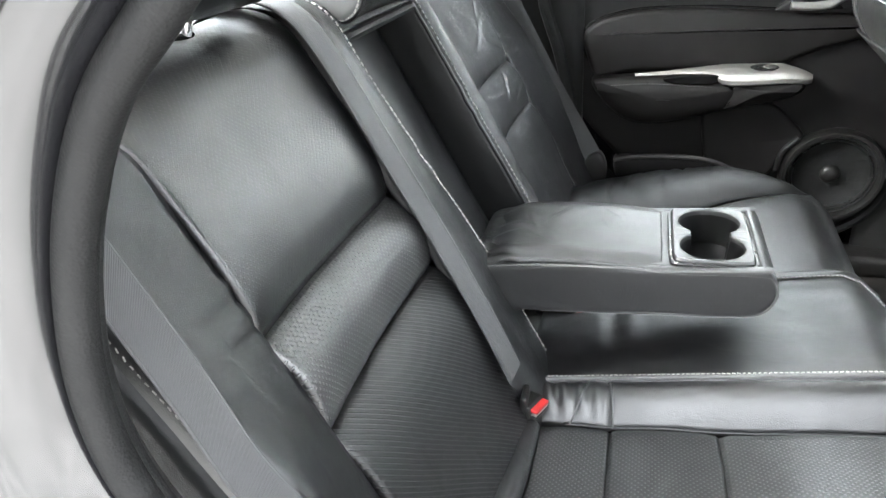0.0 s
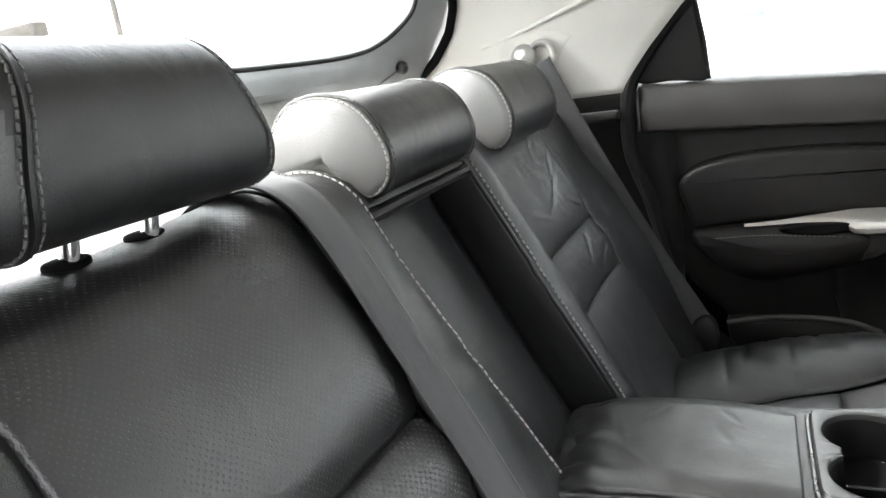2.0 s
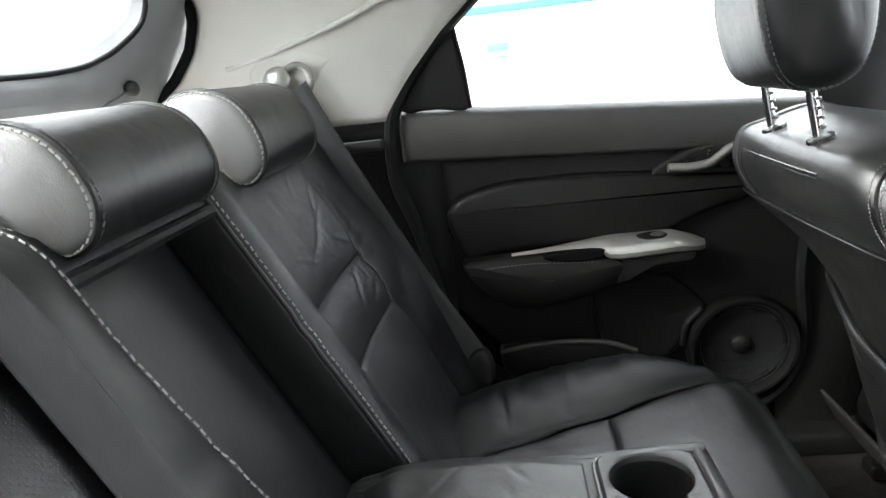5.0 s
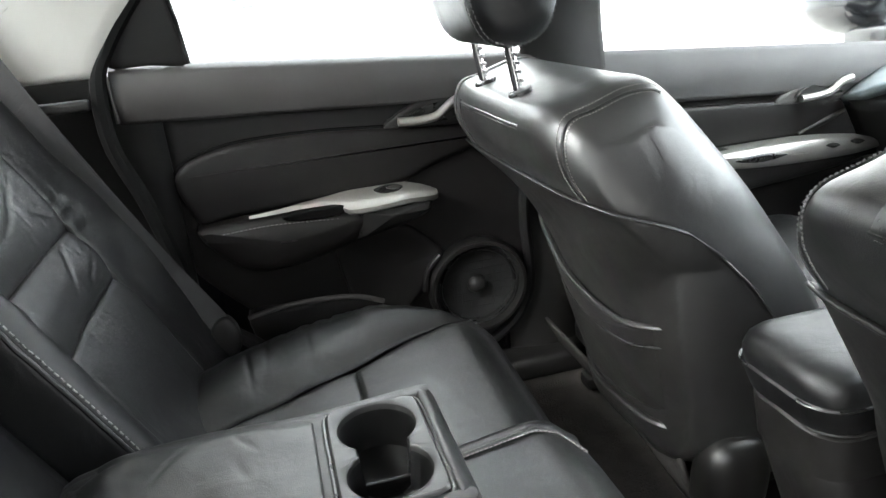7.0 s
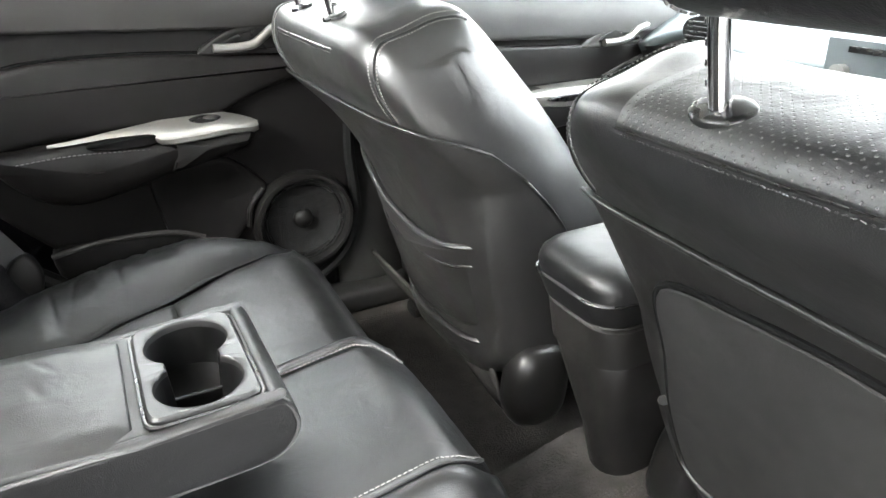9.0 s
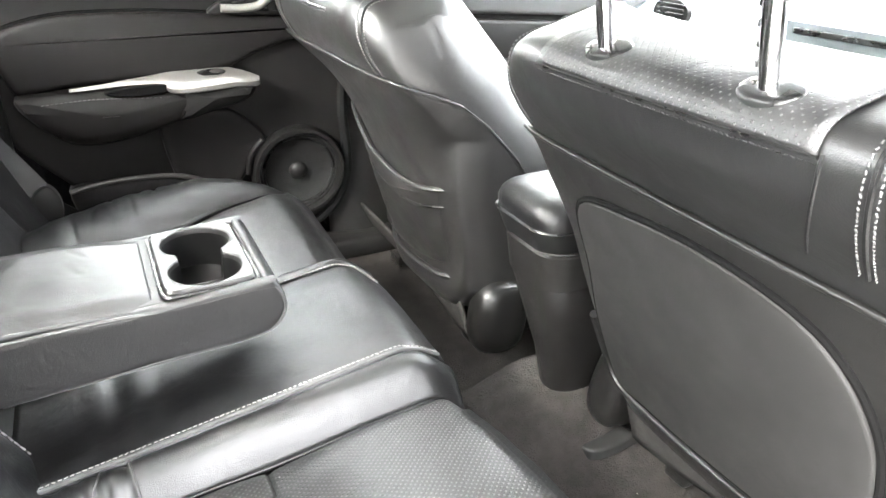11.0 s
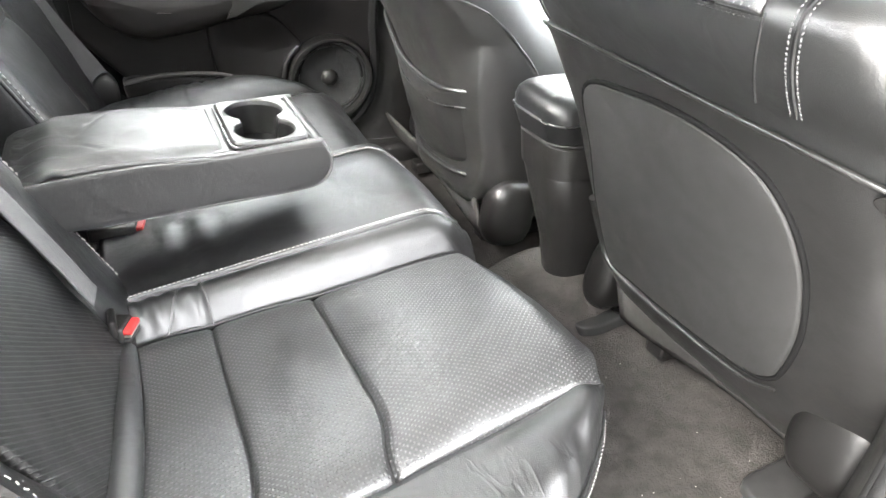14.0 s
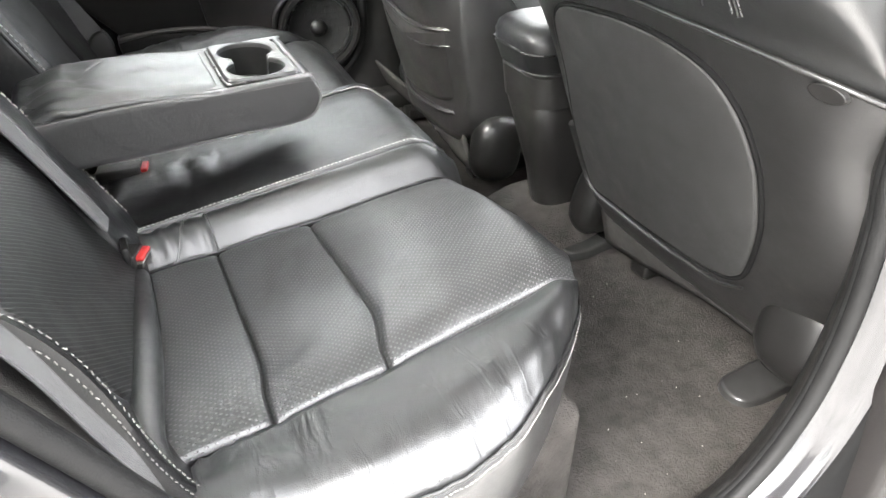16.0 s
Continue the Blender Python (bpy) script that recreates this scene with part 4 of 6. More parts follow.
def cushion_side(s):
    def at(x, d, z):
        return Vector((x, YC + s * d, z))
    fl = s > 0

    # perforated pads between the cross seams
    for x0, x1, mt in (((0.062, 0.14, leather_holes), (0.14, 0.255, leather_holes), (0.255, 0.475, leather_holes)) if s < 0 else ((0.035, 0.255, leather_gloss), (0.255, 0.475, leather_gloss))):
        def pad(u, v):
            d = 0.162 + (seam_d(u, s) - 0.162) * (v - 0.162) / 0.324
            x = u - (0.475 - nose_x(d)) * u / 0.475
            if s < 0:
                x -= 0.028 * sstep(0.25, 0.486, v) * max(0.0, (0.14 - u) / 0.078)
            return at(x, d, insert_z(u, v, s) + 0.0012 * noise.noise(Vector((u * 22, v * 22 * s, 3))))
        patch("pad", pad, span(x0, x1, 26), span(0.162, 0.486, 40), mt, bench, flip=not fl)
    # bevel between centre and pad
    def bevel(u, v):
        a, b = centre_z(u, 0.111), insert_z(u, 0.162, -1, 0.0)
        k = math.sin(v * math.pi / 2)
        fold = 0.0028 * math.sin(u * 330 - v * 3.5) * sstep(0.132, 0.118, u) * math.sin(math.pi * min(1, v + 0.08)) if s < 0 else 0.0
        return at(u, 0.111 + 0.051 * v, a + (b - a) * v * v + 0.007 * math.sin(math.pi * v) - 0.004 * bell(v, 0, 0.08) - 0.004 * bell(u, 0.135, 0.004) * (s < 0) + fold)
    patch("centre_bevel", bevel, span(0.045, 0.475, 110), span(0, 1, 12), leather_worn, bench, flip=not fl, uvscale=1)
    if s < 0:
        tube("gather_seam", [bevel(0.137 + 0.006 * v, v) + Vector((0, 0, 0.0018)) for v in span(0, 1, 10)], 0.0015, piping_mat, bench, sides=6)
        tube("gather_seam", [bevel(0.112 - 0.018 * v * v, v) + Vector((0, 0, 0.0015)) for v in span(0, 1, 10)], 0.0013, piping_mat, bench, sides=6)
    # outer bolster, wrinkled at its rear corner

    def bolster(u, v):
        e = edge_d(u)
        sd_ = seam_d(min(u * 1.056, 0.475), s)
        d = sd_ + (max(e, sd_ + 0.002) - sd_) * v
        z0 = insert_z(min(u * 1.056, 0.475), 0.486, s, 0.0) + (0.023 * sstep(0.455, 0.34, u) * sstep(-0.15, 0.85, v) if s < 0 else 0.0)
        z = z0 + (0.007 * math.sin(math.pi * min(1, v * 1.1)) - 0.015 * v * v - 0.015 * sstep(0.78, 1.06, v) if s < 0 else 0.040 * math.sin(math.pi * v ** 0.9) * min(1.0, max(0.0, e - sd_) / 0.19) - 0.014 * v * v)
        if s > 0:
            for cu, cv, k in ((0.105, 0.35, 0.16), (0.135, 0.5, -0.1), (0.165, 0.62, 0.12), (0.195, 0.45, 0.05), (0.235, 0.66, -0.12), (0.275, 0.6, 0.1)):
                z -= 0.0034 * bell(u + k * (v - cv) * 0.16, cu, 0.0035) * bell(v, cv, 0.16)
        z += (0.0 if s < 0 else 0.0006) * math.sin(u * 150 + v * 6 + 3 * noise.noise(Vector((u * 11, v * 2, 8)))) * sstep(0.34, 0.20, u) * sstep(0.0, 0.4, v)
        z -= (0.004 if s < 0 else 0.0) * bell(u, 0.14, 0.004) + 0.003 * sstep(0.34, 0.45, u) * v
        z += (0.0028 if s < 0 else 0.0) * math.sin(u * 380 + v * 4) * sstep(0.125, 0.09, u) * sstep(0.035, 0.06, u) * (1 - 0.7 * v)
        z += 0.0013 * math.sin(u * 240 + 7 * v + 2 * noise.noise(Vector((u * 9, v * 2, 1)))) * sstep(0.3, 0.9, v) * sstep(0.12, 0.2, u)
        z += 0.003 * noise.noise(Vector((u * 16, d * 30 * s, 5)))
        return at(u, d, z)
    patch("outer_bolster", bolster, span(0.035, 0.447 if s < 0 else 0.452, 60 if s < 0 else 170), span(0, 1, 20 if s < 0 else 30), leather_folded if s < 0 else leather, bench, flip=not fl, thick=0.006)

    def edge(x):
        return bolster(x, 1.0)
    xs = span(0.045, 0.452, 40)
    rim = [edge(x) for x in xs]
    if s < 0:
        tube("piping", [p + Vector((0, s * 0.001, 0.001)) for p in rim], 0.0019, leather_worn, bench)
        stitches("stitching", [p + Vector((-0.002, -s * 0.006, 0.0042)) for p in rim], bench, thread_dim, 0.0026, 0.002, 0.0006)
        stitches("stitching", [p + Vector((0.001, s * 0.0045, -0.003)) for p in rim], bench, thread_dim, 0.0026, 0.002, 0.0006)
    # side skirt below the piping
    def skirt(u, v):
        p = edge(u)
        return Vector((p.x - 0.05 * v * v, p.y - s * (0.045 * v * v) + s * 0.008 * math.sin(math.pi * min(1, v * 1.2)), p.z - (p.z - 0.03) * v))
    patch("side_skirt", skirt, xs, span(0, 1, 14), leather_worn, bench, flip=not fl)

    def nose(u, v):
        d = 0.111 + (0.462 - 0.111) * u
        x0, z0 = nose_x(d) - 0.003, (insert_z(0.475, d, s, 0.0) if d > 0.162 else bevel(0.475, (d - 0.111) / 0.051).z)
        a = v * math.pi / 2
        return at(x0 - 0.003 + 0.022 * math.sin(a * 1.6) - 0.05 * v * v, d, z0 - 0.0035 - (z0 - 0.0335) * v)
    patch("front_skirt", nose, span(0, 1, 24), span(0, 1, 14), leather_holes if s < 0 else leather, bench, flip=fl, uvscale=0.3)
    # stitched ridge along the centre section, and its lower welt
    top = [at(x, 0.111, centre_z(x, 0.111) + 0.003) for x in span(0.045, 0.42, 30)] + [at(0.445, 0.110, centre_z(0.445, 0.111) + 0.002), at(0.462, 0.104, centre_z(0.462, 0.111) + 0.002), at(0.474, 0.095, centre_z(0.474, 0.1) + 0.001)]
    tube("piping", top, 0.0024, leather_worn if s > 0 else piping_mat, bench)
    stitches("stitching", [p + Vector((0, -s * 0.004, 0.0015)) for p in top], bench, thread, 0.0034, 0.002, 0.0007)
    if s > 0:
        stitches("stitching", [bevel(p.x, 0.09) + Vector((0, 0, 0.0022)) for p in top[:30]], bench, thread_dim, 0.0034, 0.002, 0.0007)
    tube("welt", [at(x, 0.1615, insert_z(x, 0.162, -1, 0.0) + 0.003) for x in span(0.09, 0.47, 30)], 0.0013, leather, bench, sides=6)
    return at


for s in (-1, 1):
    cushion_side(s)
patch("centre_pad", lambda u, v: Vector((u, YC + v, centre_z(u, v) + 0.0022 * noise.noise(Vector((u * 12, v * 26, 9))) + 0.003 * math.sin(u * 130) * sstep(0.22, 0.14, u) * sstep(0.10, 0.13, u) * (1 if v < 0.03 else 0))), span(0.035, 0.475, 60), span(-0.111, 0.111, 30), leather_gloss, bench, flip=False)
patch("front_skirt", lambda u, v: Vector((0.472 + 0.020 * math.sin(v * 2.5) - 0.05 * v * v, YC + u, centre_z(0.475, u) * (1 - v) + 0.03 * v)), span(-0.111, 0.111, 14), span(0, 1, 14), leather, bench, flip=True)
# stuffed roll along the back of the right pad
tube("rear_roll", curve_open([(0.048, -0.215, 0.234), (0.048, -0.30, 0.248), (0.045, -0.40, 0.264), (0.038, -0.49, 0.279), (0.036, -0.525, 0.282), (0.040, -0.550, 0.272), (0.045, -0.562, 0.255)]), 0.0145, leather_worn, bench, sides=14)
rbox("core", (0.03, -0.57, 0.03), (0.43, 0.49, 0.195), 0.02, carpet, bench)

# ---------------------------------------------------------------- rear backrests
SN = Vector((0.887, 0, 0.461))


def back_x(z):
    return -0.055 - 0.52 * (z - 0.45)


def back_pt(y, s, h):
    """s: metres up the slope from z 0.20; past the top the sheet rolls back over the frame."""
    top, r = 0.530, 0.070
    if s <= top:
        z = 0.20 + s * 0.887
        return Vector((back_x(z), y, z)) + SN * h
    a = min((s - top) / r, 2.0)
    z0 = 0.20 + top * 0.887
    o = Vector((back_x(z0), y, z0)) - SN * r
    up = Vector((-0.461, 0, 0.887))
    p = o + (SN * math.cos(a) + up * math.sin(a)) * (r + h)
    if (s - top) / r > 2.0:
        p += (up * math.cos(2.0) - SN * math.sin(2.0)) * (s - top - 2.0 * r)
    return p


def s_of(z):
    return (z - 0.20) / 0.887


P1, P2 = s_of(0.519), s_of(0.440)


def pad_h(y, s, y_in, y_out, k=1.0):
    """Padding of a backrest between its inner and outer seams."""
    h = 0.0
    t = (y - y_in) / (y_out - y_in)
    t = min(1, max(0, t))
    h -= 0.010 * math.sin(math.pi * t) * sstep(0.1, 0.3, s)
    for g, w in ((P1, 0.019), (P2, 0.019)):
        h -= (0.005 * bell(s, g, 0.004) + 0.0065 * bell(s, g, w)) * (1.0 if k > 0.5 else 0.6)
    h += 0.010 * k * (bell(s, (P1 + P2) / 2, 0.03) + bell(s, P2 - 0.06, 0.05) + 0.8 * bell(s, P1 + 0.07, 0.06))
    return h


def backrest(name, label, y_edge, y_in, y_out, y_side, sgn, worn):
    """One half of the split backrest. sgn: -1 for the half on the open door's side."""
    ob = thing(name, label, "seat backrest", "rear seat backrests")
    fl = sgn < 0
    full = span(0.03, 0.70, 90)

    def rng(a, b):
        n = max(6, int(abs(b - a) / (0.006 if worn else 0.003)))
        return span(a, b, n)
    groove = 0.0016

    def yo(v):
        return y_out + sgn * (0.075 * sstep(0.50, 0.62, v) - 0.012 * sstep(0.2, 0.05, v))

    def ins(u, v):
        t = (u - y_in) / (y_out - y_in)
        y = y_in + t * (yo(v) - y_in)
        h = pad_h(u, v, y_in, y_out, 0.7 if worn else 0.4)
        e = min(t, 1 - t) * abs(y_out - y_in)
        h -= groove * math.exp(-(e / 0.0045) ** 2)
        h += 0.0010 * noise.noise(Vector((u * 18, v * 18, 1)))
        if not worn:
            # creases drawn towards the pleats and the outer seam
            for du, dv, k, w, dp in ((0.20, 0.075, 0.55, 0.030, 2.6), (0.235, 0.11, 0.9, 0.026, 2.2), (0.16, 0.055, 0.25, 0.035, 1.8), (0.245, 0.035, -0.5, 0.022, 2.4), (0.19, -0.030, 0.7, 0.028, 2.0), (0.23, -0.055, 0.35, 0.022, 2.0), (0.09, 0.05, -0.35, 0.03, 1.6), (0.225, 0.17, 1.1, 0.026, 2.0)):
                h -= 0.001 * dp * bell(v - P1 - dv - k * (abs(u - y_in) - du), 0.0, 0.0042) * bell(abs(u - y_in), du, w)
        return back_pt(y, v, h)
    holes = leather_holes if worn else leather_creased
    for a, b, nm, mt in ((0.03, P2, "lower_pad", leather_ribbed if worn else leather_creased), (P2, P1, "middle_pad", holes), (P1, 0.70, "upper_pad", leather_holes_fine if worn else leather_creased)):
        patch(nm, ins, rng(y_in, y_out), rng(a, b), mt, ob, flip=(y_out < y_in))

    def ye(v):
        return y_edge + (0.036 * sstep(0.50, 0.18, v) if sgn < 0 else 0.0)

    def inner(u, v):
        t = min(1, max(0, (u - y_edge) / (y_in - y_edge)))
        h = 0.014 * math.sin(math.pi * t) ** 0.7 * sstep(0.62, 0.5, v) + 0.0014 * noise.noise(Vector((u * 24, v * 13, 2)))
        h -= groove * math.exp(-((u - y_in) / 0.006) ** 2)
        h += 0.0012 * math.sin(v * 150) * bell(v, 0.36, 0.04)
        return back_pt(ye(v) + t * (y_in - ye(v)), v, h)
    patch("inner_bolster", inner, rng(y_edge, y_in), full, leather, ob, flip=(y_in < y_edge))

    def outer(u, v):
        t = min(1, max(0, (u - y_out) / (y_side - y_out)))
        y = yo(v) + t * (y_side - yo(v))
        z = 0.20 + v * 0.887
        top = 0.012 + 0.012 * sstep(0.62, 0.52, z) + (0.030 if sgn < 0 else 0.008) * bell(z, 0.41, 0.09)
        h = top * (t / 0.86) ** 1.2 if t < 0.86 else top * (1 - ((t - 0.86) / 0.14) ** 2 * 0.8)
        h -= groove * math.exp(-(t * abs(y_side - y_out) / 0.006) ** 2)
        h += 0.0022 * math.sin(v * 250 - 2.5 * t) * bell(v, s_of(0.545), 0.035) * bell(t, 0, 0.38) + 0.0025 * noise.noise(Vector((u * 20, v * 14, 7)))
        return back_pt(y, v, h)
    patch("outer_bolster", outer, rng(y_out, y_side), full, leather, ob, flip=(y_side < y_out))
    dirn = 1 if y_side > y_out else -1
    # side wall of the outer bolster
    patch("side_wall", lambda u, v: outer(y_side, full[int(u)]) + Vector((-0.11 * v, dirn * 0.012 * math.sin(v * 2.2), -0.03 * v)), list(range(0, 88)), span(0, 1, 8), leather, ob, flip=(dirn > 0))
    # seams and stitching
    edge_line = [inner(y_edge + (y_in - y_edge) * 0.06, v) + SN * 0.001 for v in span(0.06, 0.62, 60)]
    stitches("stitching", edge_line, ob, length=0.0052, gap=0.0030, r=0.0009, lift=SN * 0.001)
    tube("edge_welt", [inner(y_edge, v) for v in span(0.05, 0.64, 60)], 0.003, leather, ob)
    zs = span(0.06, 0.44, 50)
    stitches("stitching", [outer(y_out + (y_side - y_out) * (0.85 + 0.09 * sstep(0.41, 0.50, 0.2 + v * 0.887)), v) + SN * 0.0012 for v in zs], ob, thread_dim, 0.0030, 0.0032, 0.0005)
    stitches("stitching", [outer(y_out + (y_side - y_out) * (0.915 + 0.06 * sstep(0.41, 0.50, 0.2 + v * 0.887)), v) + Vector((0.0010, dirn * 0.0010, 0.0004)) for v in zs], ob, thread_dim, 0.0030, 0.0032, 0.0005)
    # frame behind, carpeted
    yy = sorted((y_edge, y_side))
    bm = skin([[back_pt(y, s, -d) for s, d in ((0.03, 0.02), (0.55, 0.02), (0.60, 0.03), (0.55, 0.075), (0.03, 0.085))] for y in (yy[0] + 0.012, yy[1] - 0.015)])
    part("back_frame", bm, carpet_grey, ob)
    return ob, inner, outer, ins


right_back, r_in, r_out, r_ins = backrest("rear_bench", "black leather rear backrest with perforated ribbed centre", -0.118, -0.205, -0.482, -0.592, -1, True)
left_back, l_in, l_out, l_ins = backrest("rear_bench", "smooth black leather rear backrest with cross pleats", 0.138, 0.190, 0.462, 0.590, 1, False)

# middle section: hollow that the armrest folds out of
mid = thing("rear_bench", "dark middle backrest section with an open armrest hollow", "seat backrest", "rear seat backrests")
patch("hollow_back", lambda u, v: back_pt(u, v, -0.070 - 0.004 * math.cos((u - 0.016) * 24)), span(-0.118, 0.138, 20), span(0.04, 0.56, 40), leather, mid)
patch("hollow_side", lambda u, v: back_pt(0.138 - 0.004 * math.sin(math.pi * v), u, -0.072 * v + 0.002), span(0.04, 0.575, 40), span(0, 1, 8), leather, mid)
patch("hollow_side", lambda u, v: back_pt(-0.118 + 0.036 * sstep(0.50, 0.18, u) + 0.004 * math.sin(math.pi * v), u, -0.072 * v + 0.002), span(0.04, 0.575, 40), span(0, 1, 8), leather, mid, flip=True)
bm = skin([[back_pt(y, s, h) for s, h in ((0.520, -0.07), (0.520, -0.012), (0.528, -0.002), (0.56, 0.0), (0.60, -0.004), (0.64, -0.03), (0.60, -0.07))] for y in span(-0.117, 0.137, 8)])
part("top_bar", bm, leather, mid)
tube("top_bar_roll", [back_pt(y, 0.520, -0.004) for y in span(-0.116, 0.136, 8)], 0.007, rubber, mid)

# ---------------------------------------------------------------- armrest
AY0, AY1 = -0.128, 0.050
arm = thing("armrest", "folded-down black leather armrest with cup holders", "armrest")
prof = [(-0.03, 0.340), (0.10, 0.343), (0.20, 0.349), (0.272, 0.353), (0.297, 0.361), (0.308, 0.382), (0.305, 0.400), (0.298, 0.410), (0.292, 0.412), (0.19, 0.407), (0.06, 0.404), (-0.03, 0.394), (-0.045, 0.365)]
notched = prof[:8] + [(0.2895, 0.412), (0.2872, 0.402), (0.2865, 0.368), (0.284, 0.362), (0.194, 0.362), (0.191, 0.368), (0.190, 0.400), (0.187, 0.407)] + prof[10:]
part("body", Pillow(notched, AY0 + 0.010, AY1 - 0.010, 0.003, 4).mesh(6), leather_gloss, arm)
for ya, yb in ((AY0, AY0 + 0.0145), (AY1 - 0.0145, AY1)):
    part("side_panel", Pillow(prof, ya, yb, 0.006, 4).mesh(3), leather_gloss, arm)


def armtop(u, v):
    e = min(v - AY0, AY1 - v)
    z = 0.400 + 0.010 * math.sin(math.pi * min(1, max(0, (u + 0.02) / 0.21))) ** 0.5 + 0.006 * sstep(0, 0.03, e)
    z += 0.0025 * noise.noise(Vector((u * 22, v * 20, 4))) * sstep(0.0, 0.03, e) - 0.0011 * bell(u + 0.35 * v, 0.112, 0.004) * bell(v, -0.03, 0.014)
    z += 0.0022 * math.sin((u * 0.5 + v) * 190 + 3 * noise.noise(Vector((u * 20, v * 20, 6)))) * sstep(0.055, -0.02, u)
    for cu, cv, k, w in ((0.045, -0.075, 0.9, 0.02), (0.060, 0.0, -0.6, 0.02), (0.030, -0.03, 0.3, 0.025), (0.125, 0.01, 0.7, 0.012)):
        z -= 0.0014 * bell(u + k * (v - cv), cu, 0.0035) * bell(v, cv, w)
    z -= 0.012 * sstep(0.02, -0.03, u)
    return Vector((u, v, z))


patch("top_pad", armtop, span(-0.03, 0.186, 90), span(AY0 + 0.003, AY1 - 0.003, 60), leather_worn, arm, thick=0.010, flip=False)
for yy in (AY0 + 0.002, AY1 - 0.002):
    tube("piping", curve_open([(-0.02, yy, 0.394), (0.06, yy, 0.402), (0.15, yy, 0.404), (0.20, yy, 0.402), (0.285, yy, 0.405), (0.300, yy, 0.400), (0.306, yy, 0.381), (0.296, yy, 0.362), (0.272, yy, 0.354), (0.2, yy, 0.350), (0.05, yy, 0.342)]), 0.0022, piping_mat, arm, sides=6)
# tray with two merged cup wells
TC = Vector((0.241, -0.041))
N = 96


def well_r(a, grow=0.0):
    best = 0.0
    for cy in (0.0335, -0.0335):
        r = 0.0352 + grow
        b = cy * math.sin(a)
        disc_ = b * b - (cy * cy - r * r)
        if disc_ >= 0:
            best = max(best, b + math.sqrt(disc_))
    return max(best, 0.0225 + grow)


def box_r(a, hx, hy):
    return 1 / ((abs(math.cos(a) / hx) ** 12 + abs(math.sin(a) / hy) ** 12) ** (1 / 12))


ang = [2 * math.pi * k / N for k in range(N)]


def tray_ring(rf, z):
    return [Vector((TC.x + rf(a) * math.cos(a), TC.y + rf(a) * math.sin(a), z)) for a in ang]


bm = skin([tray_ring(lambda a: box_r(a, 0.0440, 0.0735), 0.404), tray_ring(lambda a: box_r(a, 0.0440, 0.0735), 0.412), tray_ring(lambda a: box_r(a, 0.0420, 0.0715), 0.4145), tray_ring(lambda a: max(well_r(a) + 0.003, 0), 0.4145), tray_ring(lambda a: well_r(a) + 0.0008, 0.4135), tray_ring(well_r, 0.411), tray_ring(well_r, 0.405)], cap=False)
tray = part("cup_tray", bm, tray_grey, arm, "satin grey cup holder tray")
bm = skin([tray_ring(lambda a: well_r(a) - 0.0002, 0.408), tray_ring(lambda a: well_r(a) - 0.003, 0.370), tray_ring(lambda a: well_r(a) * 0.5, 0.364), tray_ring(lambda a: 0.001, 0.364)], cap=False)
part("cup_well", bm, well_black, tray, "black cup well")
rbox("well_divider", (TC.x - 0.033, TC.y - 0.002, 0.364), (TC.x + 0.033, TC.y + 0.002, 0.380), 0.0015, well_black, tray)
tube("tray_groove", [p + Vector((0, 0, 0.001)) for p in tray_ring(lambda a: box_r(a, 0.0460, 0.0755), 0.408)] + [tray_ring(lambda a: box_r(a, 0.0460, 0.0755), 0.409)[0]], 0.002, black_gloss, tray, sides=6)

# ---------------------------------------------------------------- rear headrests
def headrest(name, label, prof, y0, y1, radius, seams, posts, group, crown=0.0, shape=None, ends=None):
    ob = thing(name, label, "headrest", group)
    ends = ends or leather_lit
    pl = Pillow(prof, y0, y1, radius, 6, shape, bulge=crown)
    # face between the two seams, and a grained gusset at each end, light painted into its colour by default
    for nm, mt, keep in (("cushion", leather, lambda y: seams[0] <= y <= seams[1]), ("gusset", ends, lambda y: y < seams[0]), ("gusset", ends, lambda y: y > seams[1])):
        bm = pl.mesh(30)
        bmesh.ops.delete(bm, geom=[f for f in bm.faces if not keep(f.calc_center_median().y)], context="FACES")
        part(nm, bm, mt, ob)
    for y in seams:
        for off in (-0.005, 0.005):
            ring = pl.ring(y + off, 0.0010)
            stitches("stitching", ring + ring[:1], ob, thread if ends is leather_lit and (off < 0) == (y < (y0 + y1) / 2) else thread_grey, 0.0044, 0.0020, 0.0010 if (off < 0) == (y < (y0 + y1) / 2) else 0.0008)
        ring = pl.ring(y, 0.0008)
        tube("seam", ring + ring[:1], 0.0022, leather, ob, sides=6)
    for py, px, z0, z1, px1 in posts:
        post = tube("post", [Vector((px, py, z0)), Vector((px + (px1 - px) * 0.5, py, (z0 + z1) / 2)), Vector((px1, py, z1))], 0.0062, chrome, ob, "chrome headrest post", sides=14)
    return ob, pl


saddle = [(-0.166, 0.676), (-0.150, 0.690), (-0.146, 0.715), (-0.158, 0.745), (-0.180, 0.766), (-0.215, 0.775), (-0.250, 0.768), (-0.272, 0.745), (-0.280, 0.715), (-0.270, 0.705), (-0.255, 0.705), (-0.225, 0.702), (-0.200, 0.691), (-0.182, 0.677)]
centre_hr, _ = headrest("rear_headrest", "low black leather headrest over the middle rear seat", saddle, -0.102, 0.130, 0.013, (-0.093, 0.121), (), "rear headrests", 0.006)
left_pro = [(x + 0.012, 0.782 + (z - 0.775) * 1.13) for x, z in saddle]
headrest("rear_headrest", "low black leather headrest beside the pale pillar", left_pro, 0.228, 0.474, 0.014, (0.238, 0.464), (), "rear headrests", 0.006)
